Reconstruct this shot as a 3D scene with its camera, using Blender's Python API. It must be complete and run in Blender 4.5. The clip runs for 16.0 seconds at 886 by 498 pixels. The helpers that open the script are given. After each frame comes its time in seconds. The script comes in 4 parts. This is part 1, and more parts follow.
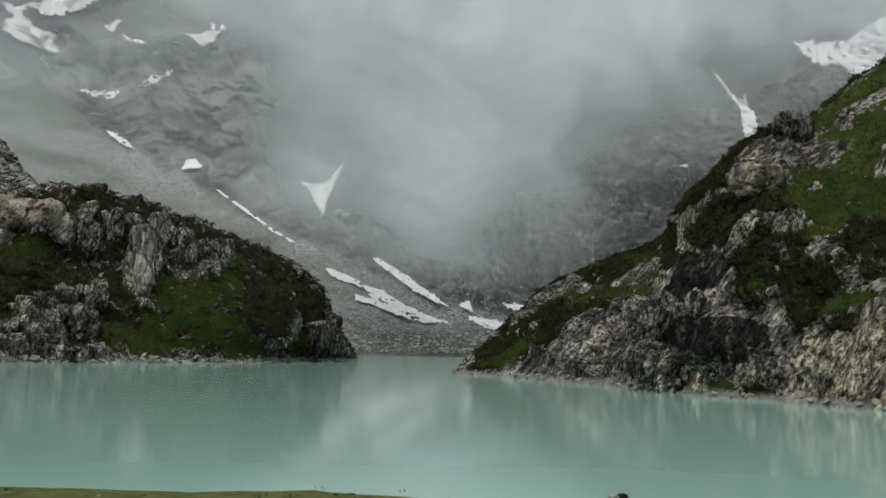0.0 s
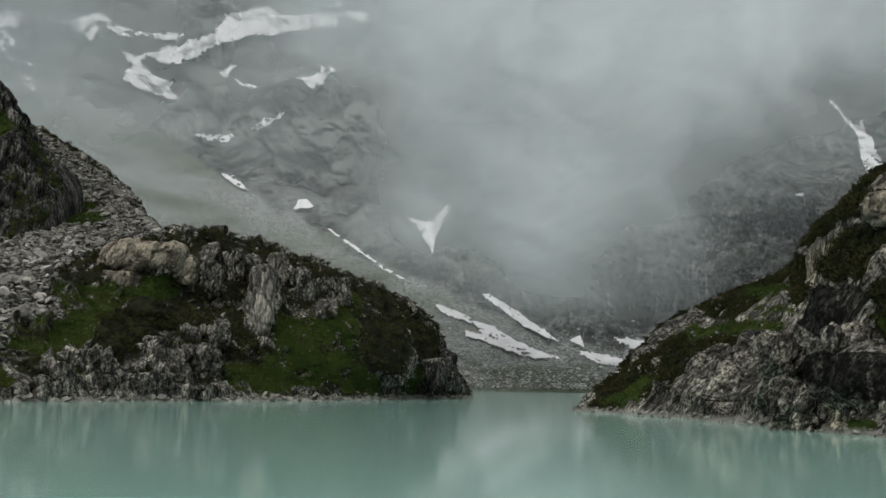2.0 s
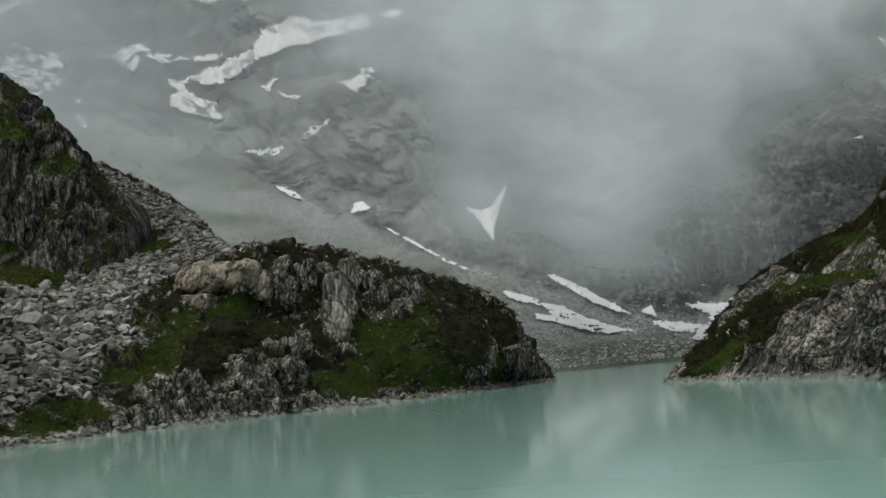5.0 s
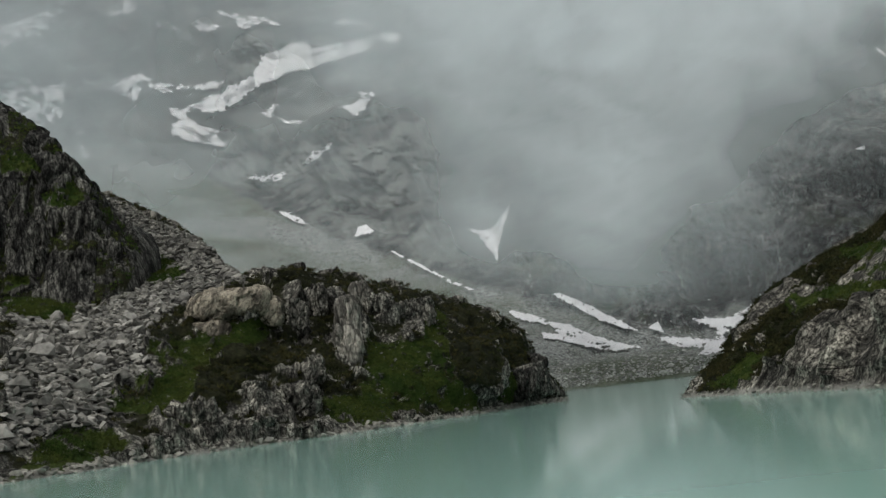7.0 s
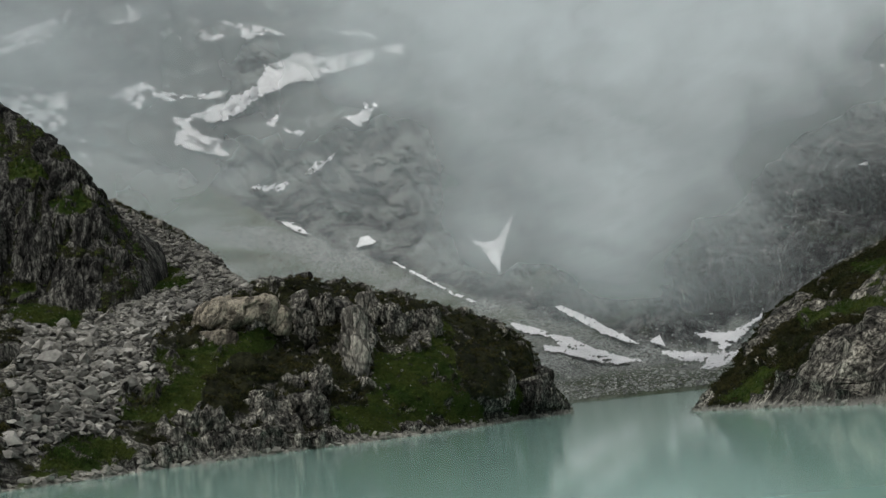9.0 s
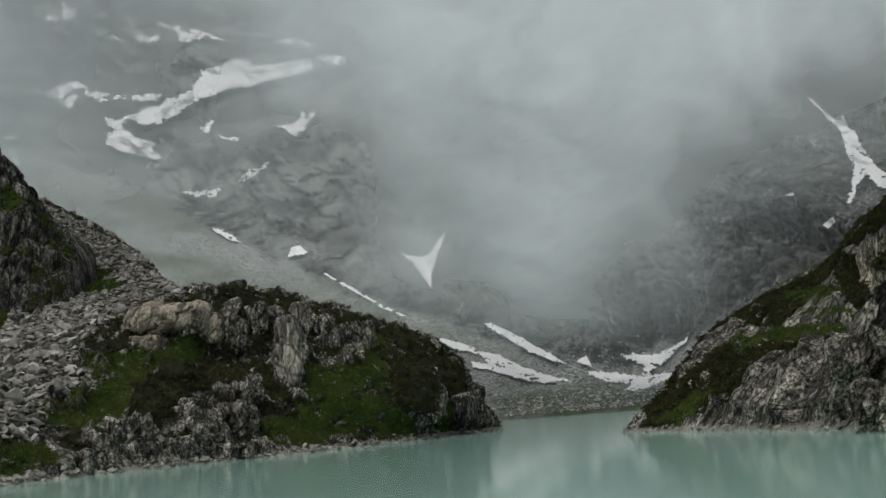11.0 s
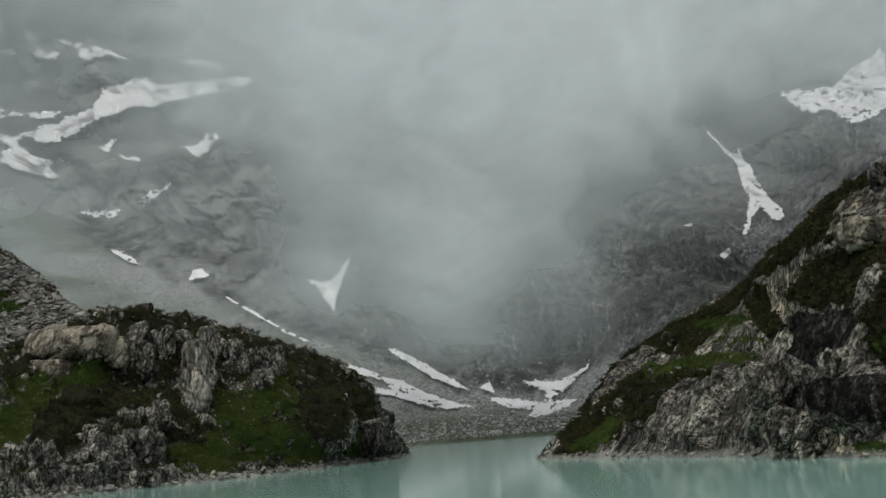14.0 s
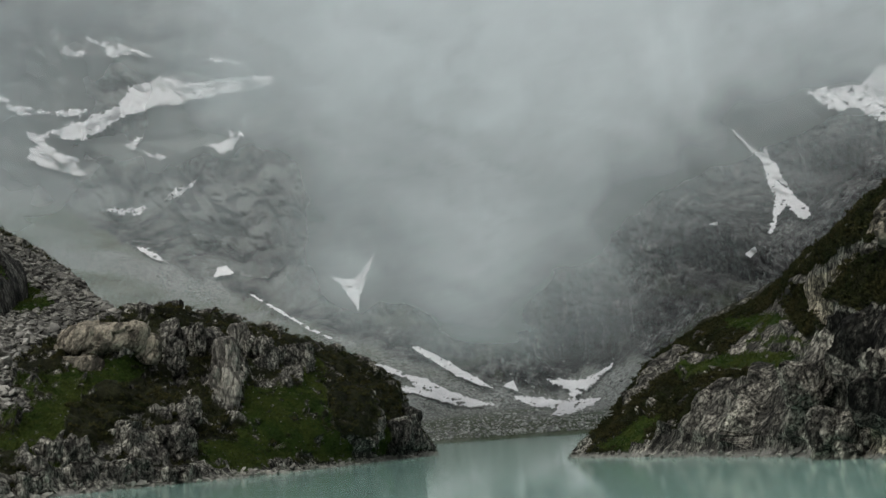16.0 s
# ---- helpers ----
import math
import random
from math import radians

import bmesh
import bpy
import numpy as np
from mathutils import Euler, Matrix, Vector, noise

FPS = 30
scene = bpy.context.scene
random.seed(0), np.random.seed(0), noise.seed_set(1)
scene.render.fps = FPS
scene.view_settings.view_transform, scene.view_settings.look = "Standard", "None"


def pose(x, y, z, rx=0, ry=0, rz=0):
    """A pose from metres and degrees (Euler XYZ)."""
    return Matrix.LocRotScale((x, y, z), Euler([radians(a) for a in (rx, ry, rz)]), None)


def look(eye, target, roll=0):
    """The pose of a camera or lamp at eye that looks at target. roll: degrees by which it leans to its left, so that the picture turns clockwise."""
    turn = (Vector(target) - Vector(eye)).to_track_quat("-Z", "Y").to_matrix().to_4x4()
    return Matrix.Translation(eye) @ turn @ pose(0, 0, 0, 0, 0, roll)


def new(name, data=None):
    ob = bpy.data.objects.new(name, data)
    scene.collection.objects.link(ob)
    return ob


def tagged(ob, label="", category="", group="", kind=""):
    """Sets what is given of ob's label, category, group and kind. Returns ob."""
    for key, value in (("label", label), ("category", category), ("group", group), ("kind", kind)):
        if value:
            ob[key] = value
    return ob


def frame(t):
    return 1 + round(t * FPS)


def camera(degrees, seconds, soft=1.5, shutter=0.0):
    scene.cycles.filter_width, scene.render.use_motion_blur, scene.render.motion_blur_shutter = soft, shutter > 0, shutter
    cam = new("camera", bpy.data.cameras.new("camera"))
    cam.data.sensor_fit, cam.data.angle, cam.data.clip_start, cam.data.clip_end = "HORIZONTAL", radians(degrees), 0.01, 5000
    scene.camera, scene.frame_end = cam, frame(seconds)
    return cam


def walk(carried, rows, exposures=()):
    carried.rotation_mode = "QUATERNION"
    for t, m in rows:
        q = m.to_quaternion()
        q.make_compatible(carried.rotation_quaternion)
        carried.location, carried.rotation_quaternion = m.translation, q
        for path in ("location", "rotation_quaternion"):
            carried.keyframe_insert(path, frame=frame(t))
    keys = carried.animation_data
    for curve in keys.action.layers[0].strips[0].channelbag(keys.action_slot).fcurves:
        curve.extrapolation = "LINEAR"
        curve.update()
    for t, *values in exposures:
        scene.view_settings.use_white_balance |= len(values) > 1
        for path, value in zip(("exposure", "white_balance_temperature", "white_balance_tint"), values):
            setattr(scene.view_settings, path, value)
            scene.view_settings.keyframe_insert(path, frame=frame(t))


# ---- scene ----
cam = camera(43.84, 16.0)
# seconds, eye x y z, then yaw, pitch and roll in degrees
PATH = [
    (0.0, 0.004, 0.000, 1.927, 0.004, 5.433, 1.301),
    (0.5, -0.196, 0.059, 1.936, 1.943, 5.967, 1.534),
    (1.0, -0.429, 0.121, 1.977, 3.457, 6.509, 1.614),
    (1.5, -0.643, 0.153, 2.007, 4.799, 6.960, 1.413),
    (2.0, -0.893, 0.197, 2.062, 5.707, 7.162, 1.000),
    (2.5, -1.126, 0.260, 2.099, 6.471, 7.047, 0.184),
    (3.0, -1.337, 0.275, 2.128, 7.282, 6.856, -0.909),
    (3.5, -1.552, 0.266, 2.163, 7.980, 6.443, -2.161),
    (4.0, -1.742, 0.217, 2.221, 8.664, 6.353, -3.394),
    (6.5, -2.806, 0.292, 2.317, 8.467, 7.567, -6.791),
    (7.0, -3.020, 0.258, 2.334, 8.949, 7.861, -6.751),
    (7.5, -3.232, 0.276, 2.361, 9.313, 8.166, -6.592),
    (8.0, -3.469, 0.311, 2.364, 9.549, 8.300, -6.432),
    (8.5, -3.734, 0.328, 2.376, 9.394, 8.420, -6.357),
    (11.0, -4.932, 0.549, 2.462, 5.274, 8.877, -4.528),
    (11.5, -5.134, 0.484, 2.504, 4.119, 9.561, -3.908),
    (12.0, -5.380, 0.539, 2.559, 2.746, 10.116, -3.600),
    (12.5, -5.598, 0.565, 2.586, 1.612, 10.412, -3.601),
    (13.0, -5.816, 0.582, 2.618, 0.755, 10.429, -3.917),
    (13.5, -6.015, 0.585, 2.620, 0.337, 10.085, -4.319),
    (14.0, -6.251, 0.636, 2.638, 0.112, 9.801, -4.585),
    (14.5, -6.458, 0.669, 2.641, 0.202, 9.543, -4.758),
    (15.0, -6.686, 0.680, 2.679, 0.423, 9.552, -4.725),
    (15.5, -6.911, 0.696, 2.695, 0.725, 9.548, -4.541),
    (16.0, -7.118, 0.668, 2.701, 1.339, 9.795, -4.208),
]


def aim(x, y, z, yaw, pitch, roll):
    a, b = radians(yaw), radians(pitch)
    return look((x, y, z), (x - math.sin(a) * math.cos(b), y + math.cos(a) * math.cos(b), z + math.sin(b)), roll)


walk(cam, [(t, aim(*row)) for t, *row in PATH], [(0.0, 0.2), (1.0, 0.07), (1.5, 0.28), (2.0, 0.08), (4.0, 0.06), (8.0, 0.06), (12.0, 0.03), (16.0, 0.0)])

# ---- light: an overcast day, grey sky and a wide weak sun ----
SUN_EL, SUN_AZ = radians(52), radians(200)
world = bpy.data.worlds.new("overcast_sky")
scene.world = world
world.use_nodes = True
wn = world.node_tree.nodes
sky = wn.new("ShaderNodeTexSky")
sky.sky_type, sky.sun_disc, sky.sun_elevation, sky.sun_rotation = "NISHITA", False, SUN_EL, SUN_AZ
sky.air_density, sky.dust_density = 1.0, 3.0
grey = wn.new("ShaderNodeHueSaturation")
grey.inputs["Saturation"].default_value = 0.22
world.node_tree.links.new(sky.outputs[0], grey.inputs["Color"])
world.node_tree.links.new(grey.outputs[0], wn["Background"].inputs[0])
wn["Background"].inputs[1].default_value = 0.15
sun = new("sun", bpy.data.lights.new("sun", "SUN"))
sun.data.energy, sun.data.angle, sun.data.color = 0.8, radians(40), (1.0, 0.97, 0.92)
sun.matrix_world = look((0, 0, 0), (-math.sin(SUN_AZ) * math.cos(SUN_EL), -math.cos(SUN_AZ) * math.cos(SUN_EL), -math.sin(SUN_EL)))


# ---- noise ----
def lattice(i, j, k, seed):
    h = (i * 374761393 + j * 668265263 + k * 2147483647 + seed * 1274126177) & 0xFFFFFFFF
    h = ((h ^ (h >> 13)) * 1274126177) & 0xFFFFFFFF
    h = ((h ^ (h >> 16)) * 2246822519) & 0xFFFFFFFF
    return ((h ^ (h >> 15)) & 0xFFFFFF) / 0xFFFFFF


def smooth_noise(p, seed=0):
    """Value noise in 0..1 at an array of points."""
    b = np.floor(p).astype(np.int64)
    f = p - b
    f = f * f * f * (f * (f * 6 - 15) + 10)
    out = np.zeros(len(p))
    for dx in (0, 1):
        for dy in (0, 1):
            for dz in (0, 1):
                w = (f[:, 0] if dx else 1 - f[:, 0]) * (f[:, 1] if dy else 1 - f[:, 1]) * (f[:, 2] if dz else 1 - f[:, 2])
                out += w * lattice(b[:, 0] + dx, b[:, 1] + dy, b[:, 2] + dz, seed)
    return out


def fbm(p, octaves=5, seed=0, gain=0.5):
    out, amp, total = np.zeros(len(p)), 1.0, 0.0
    for o in range(octaves):
        out += amp * smooth_noise(p * 2.03 ** o + 17.3 * o, seed + o)
        total += amp
        amp *= gain
    return out / total


def ridged(p, octaves=5, seed=0, gain=0.55):
    out, amp, total = np.zeros(len(p)), 1.0, 0.0
    for o in range(octaves):
        out += amp * (1 - np.sqrt((2 * smooth_noise(p * 2.1 ** o + 9.1 * o, seed + o) - 1) ** 2 + 0.012))
        total += amp
        amp *= gain
    return out / total


def cells(p, seed=0):
    """Scattered blocks: distance to the nearest and the second nearest centre, a random value of the block, and a plane tilted across it."""
    b = np.floor(p).astype(np.int64)
    d1, d2, val, off = np.full(len(p), 9.0), np.full(len(p), 9.0), np.zeros(len(p)), np.zeros((len(p), 3))
    for dx in (-1, 0, 1):
        for dy in (-1, 0, 1):
            for dz in (-1, 0, 1):
                i, j, k = b[:, 0] + dx, b[:, 1] + dy, b[:, 2] + dz
                q = np.stack([i + lattice(i, j, k, seed), j + lattice(i, j, k, seed + 1), k + lattice(i, j, k, seed + 2)], 1)
                d = np.sqrt(((q - p) ** 2).sum(1))
                near = d < d1
                d2 = np.where(near, d1, np.minimum(d2, d))
                val = np.where(near, lattice(i, j, k, seed + 3), val)
                off = np.where(near[:, None], p - q, off)
                d1 = np.where(near, d, d1)
    k = (val * 9973).astype(np.int64)
    lean = np.stack([lattice(k, k + 1, k + 2, seed + m) - 0.5 for m in (20, 21, 22)], 1)
    return d1, d2, val, (off * lean).sum(1)


# ---- mesh helpers ----
def spline(points, s):
    """Points along a smooth curve through the given ones, at parameters s in 0..n-1."""
    a = np.asarray(points, float)
    n = len(a)
    i = np.clip(np.floor(s).astype(int), 0, n - 2)
    f = (s - i).reshape((-1,) + (1,) * (a.ndim - 1))
    p0, p1, p2, p3 = a[np.maximum(i - 1, 0)], a[i], a[i + 1], a[np.minimum(i + 2, n - 1)]
    m1, m2 = (p2 - p0) / 2, (p3 - p1) / 2
    return (2 * f**3 - 3 * f**2 + 1) * p1 + (f**3 - 2 * f**2 + f) * m1 + (-2 * f**3 + 3 * f**2) * p2 + (f**3 - f**2) * m2


def spread(end, count, lo, hi):
    """Steps from 0 to end, nine tenths of them between lo and hi."""
    a, c = max(2, int(count * 0.1 * lo / (lo + end - hi))), max(2, int(count * 0.1 * (end - hi) / (lo + end - hi)))
    return np.concatenate([np.linspace(0, lo, a, endpoint=False), np.linspace(lo, hi, count - a - c), np.linspace(hi, end, c + 1)[1:]])


def loft(rails, nu, nv, fine_u, fine_v):
    """A grid of points over rails of equal station count, with its station and rail parameters."""
    r = np.asarray(rails, float)
    u, v = spread(r.shape[1] - 1, nu, *fine_u), spread(len(r) - 1, nv, *fine_v)
    g = spline(np.swapaxes(spline(r, v), 0, 1), u)
    uu, vv = np.meshgrid(u, v, indexing="ij")
    return g, uu, vv


def grid_normals(g):
    n = np.cross(np.gradient(g, axis=0), np.gradient(g, axis=1))
    return n / np.maximum(np.linalg.norm(n, axis=2, keepdims=True), 1e-9)


def mesh_of(name, verts, faces, material, smooth=True, masks=None, crisp=0):
    """A mesh from an array of points and one of equal-sized faces."""
    me = bpy.data.meshes.new(name)
    verts, faces = np.asarray(verts, np.float32), np.asarray(faces, np.int32)
    me.vertices.add(len(verts))
    me.vertices.foreach_set("co", verts.ravel())
    k = faces.shape[1]
    me.loops.add(faces.size)
    me.loops.foreach_set("vertex_index", faces.ravel())
    me.polygons.add(len(faces))
    me.polygons.foreach_set("loop_start", np.arange(0, faces.size, k, dtype=np.int32))
    me.update(calc_edges=True)
    me.polygons.foreach_set("use_smooth", np.full(len(faces), smooth))
    for key, values in (masks or {}).items():
        me.attributes.new(key, "FLOAT", "POINT").data.foreach_set("value", np.asarray(values, np.float32).ravel())
    me.materials.append(material)
    me.validate()
    if crisp:
        me.set_sharp_from_angle(angle=radians(crisp))
    return me


def grid_faces(nu, nv):
    i = np.arange(nu * nv).reshape(nu, nv)
    return np.stack([i[:-1, :-1], i[1:, :-1], i[1:, 1:], i[:-1, 1:]], -1).reshape(-1, 4)


def grid_mesh(name, g, material, masks=None, crisp=0):
    return mesh_of(name, g.reshape(-1, 3), grid_faces(*g.shape[:2]), material, masks=masks, crisp=crisp)


def inside(x, y, poly):
    hit = np.zeros(x.shape, bool)
    for (x1, y1), (x2, y2) in zip(poly, poly[1:] + poly[:1]):
        cross = ((y1 > y) != (y2 > y)) & (x < (x2 - x1) * (y - y1) / (y2 - y1 + 1e-12) + x1)
        hit ^= cross
    return hit


def covered(u, v, outlines, ju, jv):
    """1 inside any of the outlines, whose edges wander by ju and jv."""
    hit = np.zeros(u.shape, bool)
    for outline in outlines:
        hit |= inside(u + ju, v + jv, outline)
    return hit * 1.0


# ---- materials ----
def material(name):
    m = bpy.data.materials.new(name)
    m.use_nodes = True
    nt = m.node_tree
    return m, nt, nt.nodes["Principled BSDF"]


def node(nt, kind, **sets):
    n = nt.nodes.new(kind)
    for key, value in sets.items():
        n.inputs[key.replace("_", " ")].default_value = value
    return n


def stretched(nt, stretch, lean=0.0):
    """Positions in the world, drawn out along an axis that leans towards +x by so many degrees."""
    geo, mp = nt.nodes.new("ShaderNodeNewGeometry"), nt.nodes.new("ShaderNodeMapping")
    mp.vector_type = "TEXTURE"
    mp.inputs["Rotation"].default_value = (0, radians(lean), 0)
    mp.inputs["Scale"].default_value = tuple(1 / k for k in stretch)
    nt.links.new(geo.outputs["Position"], mp.inputs["Vector"])
    return mp.outputs[0]


def noise_tex(nt, scale, detail=6.0, rough=0.6, stretch=(1, 1, 1), distort=0.0, lean=0.0):
    tex = node(nt, "ShaderNodeTexNoise", Scale=scale, Detail=detail, Roughness=rough, Distortion=distort)
    nt.links.new(stretched(nt, stretch, lean), tex.inputs["Vector"])
    return tex.outputs["Fac"]


def ramp(nt, fac, *stops):
    r = nt.nodes.new("ShaderNodeValToRGB")
    e = r.color_ramp.elements
    while len(e) < len(stops):
        e.new(0.5)
    for el, (at, c) in zip(e, stops):
        el.position, el.color = at, (*c, 1) if len(c) == 3 else c
    nt.links.new(fac, r.inputs[0])
    return r.outputs[0]


def mix(nt, fac, a, b, blend="MIX"):
    m = nt.nodes.new("ShaderNodeMix")
    m.data_type, m.blend_type = "RGBA", blend
    for sock, value in ((m.inputs[0], fac), (m.inputs[6], a), (m.inputs[7], b)):
        if isinstance(value, (int, float)):
            sock.default_value = value
        elif isinstance(value, tuple):
            sock.default_value = (*value, 1)
        else:
            nt.links.new(value, sock)
    return m.outputs[2]


def attribute(nt, name):
    a = nt.nodes.new("ShaderNodeAttribute")
    a.attribute_name = name
    return a.outputs["Fac"]


def bump(nt, bsdf, height, strength=0.6, distance=0.1):
    b = node(nt, "ShaderNodeBump", Strength=strength, Distance=distance)
    nt.links.new(height, b.inputs["Height"])
    nt.links.new(b.outputs[0], bsdf.inputs["Normal"])


def cracks(nt, scale, stretch, wander, lean=0.0):
    """Joints in rock: distance to the edges of warped cells, and a tone for each block between them."""
    at = stretched(nt, stretch, lean)
    warp = node(nt, "ShaderNodeTexNoise", Scale=scale * 1.3, Detail=4.0)
    add = nt.nodes.new("ShaderNodeVectorMath")
    add.operation = "MULTIPLY_ADD"
    add.inputs[1].default_value = (wander,) * 3
    nt.links.new(at, warp.inputs["Vector"])
    nt.links.new(warp.outputs["Color"], add.inputs[0])
    nt.links.new(at, add.inputs[2])
    edge, block = node(nt, "ShaderNodeTexVoronoi", Scale=scale), node(nt, "ShaderNodeTexVoronoi", Scale=scale)
    edge.feature = "DISTANCE_TO_EDGE"
    nt.links.new(add.outputs[0], edge.inputs["Vector"])
    nt.links.new(add.outputs[0], block.inputs["Vector"])
    tone = nt.nodes.new("ShaderNodeSeparateColor")
    nt.links.new(block.outputs["Color"], tone.inputs[0])
    return edge.outputs["Distance"], tone.outputs[0]


def rock_colour(nt, size, pale, mid, dark, upright, crisp, lean, joints):
    """Grey gneiss: blocks of different tone, dark joints at two scales, lichen specks and dark streaks of seeping water."""
    grow = (1, 1, upright)
    broad = noise_tex(nt, 0.13 / size, 4, 0.6)
    speck = noise_tex(nt, 3.0 / size, 12, 0.78, (1, 1, min(0.7, upright * 1.5)), 0.0, lean)
    fine = noise_tex(nt, 7.0 / size, 8, 0.75)
    joint, tone = cracks(nt, 0.42 / size, grow, 0.9 * size, lean)
    joint2, tone2 = cracks(nt, 1.25 / size, grow, 0.45 * size, lean)
    line = ramp(nt, joint, (0.0, (0.07, 0.07, 0.07)), (0.035, (0.5, 0.5, 0.5)), (0.07, (1, 1, 1)))
    line2 = ramp(nt, joint2, (0.0, (0.22, 0.22, 0.22)), (0.08, (1, 1, 1)))
    c = ramp(nt, speck, (0.5 - 0.1 / crisp, dark), (0.5 - 0.01, mid), (0.5 + 0.1 / crisp, pale))
    c = mix(nt, 0.8, c, ramp(nt, tone, (0.0, (0.55, 0.55, 0.54)), (1.0, (1.3, 1.29, 1.25))), "MULTIPLY")
    c = mix(nt, 0.7, c, ramp(nt, tone2, (0.0, (0.5, 0.5, 0.49)), (1.0, (1.35, 1.34, 1.3))), "MULTIPLY")
    c = mix(nt, 0.6, c, ramp(nt, broad, (0.39, (0.5, 0.5, 0.49)), (0.6, (1.2, 1.19, 1.15))), "MULTIPLY")
    c = mix(nt, 0.9 * joints, c, line, "MULTIPLY")
    c = mix(nt, 0.75 * joints, c, line2, "MULTIPLY")
    stain = noise_tex(nt, 0.5 / size, 8, 0.72, (1, 1, min(0.4, upright)), 0.2, lean)
    c = mix(nt, min(0.9, crisp), c, ramp(nt, stain, (0.5, (1.1, 1.1, 1.08)), (0.55, (0.24, 0.24, 0.235))), "MULTIPLY")
    return c, mix(nt, 0.6, speck, mix(nt, 0.5, line, line2)), fine


def terrain_material(name, size, pale, mid, dark, grass_a, grass_b, shrub_c, scree_c, upright=0.5, crisp=1.0, lean=0.0, joints=1.0):
    m, nt, b = material(name)
    c, streak, fine = rock_colour(nt, size, pale, mid, dark, upright, crisp, lean, joints)
    c = mix(nt, attribute(nt, "tan"), c, mix(nt, 1.0, c, (1.5, 1.41, 1.25), "MULTIPLY"))
    tuft = noise_tex(nt, 2.2 / size, 8, 0.75)
    patch = noise_tex(nt, 0.25 / size, 4, 0.6)
    g = mix(nt, ramp(nt, patch, (0.4, (0, 0, 0)), (0.62, (1, 1, 1))), grass_a, grass_b)
    g = mix(nt, 0.8, g, ramp(nt, tuft, (0.3, (0.35, 0.35, 0.35)), (0.62, (1.25, 1.25, 1.2))), "MULTIPLY")
    s = mix(nt, ramp(nt, patch, (0.42, (0, 0, 0)), (0.6, (1, 1, 1))), shrub_c, (0.018, 0.019, 0.0082))
    s = mix(nt, 0.85, s, ramp(nt, tuft, (0.35, (0.3, 0.3, 0.3)), (0.62, (1.35, 1.35, 1.25))), "MULTIPLY")
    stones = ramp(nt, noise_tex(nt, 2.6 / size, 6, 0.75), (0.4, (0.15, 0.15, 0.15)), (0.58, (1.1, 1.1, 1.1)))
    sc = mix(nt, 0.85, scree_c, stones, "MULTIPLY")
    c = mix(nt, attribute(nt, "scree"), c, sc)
    c = mix(nt, attribute(nt, "shrub"), c, s)
    c = mix(nt, attribute(nt, "grass"), c, g)
    c = mix(nt, attribute(nt, "wash"), c, (0.22, 0.217, 0.195))
    # streaky darkening: wet rock in the chute, painted shade in cave and cleft
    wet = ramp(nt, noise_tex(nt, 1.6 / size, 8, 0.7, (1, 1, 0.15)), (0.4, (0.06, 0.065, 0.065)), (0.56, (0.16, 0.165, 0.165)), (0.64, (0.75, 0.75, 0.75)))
    c = mix(nt, attribute(nt, "seep_shade"), c, mix(nt, 1.0, c, wet, "MULTIPLY"))
    nt.links.new(c, b.inputs["Base Color"])
    b.inputs["Roughness"].default_value = 0.9
    b.inputs["Specular IOR Level"].default_value = 0.1
    bump(nt, b, mix(nt, 0.4, streak, fine), 1.0, 0.25 * size)
    return m


TURF_A, TURF_B, HEATH = (0.018, 0.034, 0.0055), (0.037, 0.049, 0.009), (0.011, 0.0125, 0.0058)
# scree ground near black: shade in the gaps between boulders, put into its colour
HEADLAND = terrain_material("gneiss_with_turf", 1.0, (0.32, 0.314, 0.287), (0.115, 0.112, 0.102), (0.018, 0.018, 0.0165),
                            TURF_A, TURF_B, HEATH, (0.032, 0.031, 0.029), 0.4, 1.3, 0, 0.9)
OUTCROP = terrain_material("pale_gneiss", 0.8, (0.42, 0.405, 0.37), (0.25, 0.242, 0.22), (0.07, 0.068, 0.063),
                           TURF_A, TURF_B, HEATH, (0.07, 0.068, 0.062), 0.3, 0.6, 0, 0.8)
SHORE_ROCK = terrain_material("slabby_shore_rock", 0.75, (0.33, 0.32, 0.29), (0.118, 0.113, 0.102), (0.016, 0.016, 0.0145),
                              TURF_A, TURF_B, HEATH, (0.07, 0.068, 0.062), 0.42, 1.5, 38, 0.8)
TAN_SLAB = terrain_material("tan_slab", 1.0, (0.36, 0.325, 0.27), (0.25, 0.227, 0.19), (0.085, 0.078, 0.066),
                            TURF_A, TURF_B, HEATH, (0.07, 0.068, 0.062), 0.45, 0.8, 30, 0.5)
DARK_ROCK = terrain_material("dark_lichened_rock", 1.1, (0.19, 0.19, 0.178), (0.05, 0.05, 0.047), (0.009, 0.009, 0.009),
                             TURF_A, TURF_B, HEATH, (0.07, 0.068, 0.062), 0.25)
MOUNTAIN = terrain_material("mountain_rock", 9.0, (0.25, 0.257, 0.26), (0.075, 0.078, 0.081), (0.014, 0.015, 0.0165),
                            (0.06, 0.082, 0.045), (0.1, 0.112, 0.07), (0.08, 0.085, 0.06), (0.33, 0.348, 0.326), 0.22, 0.9, 0, 0.35)


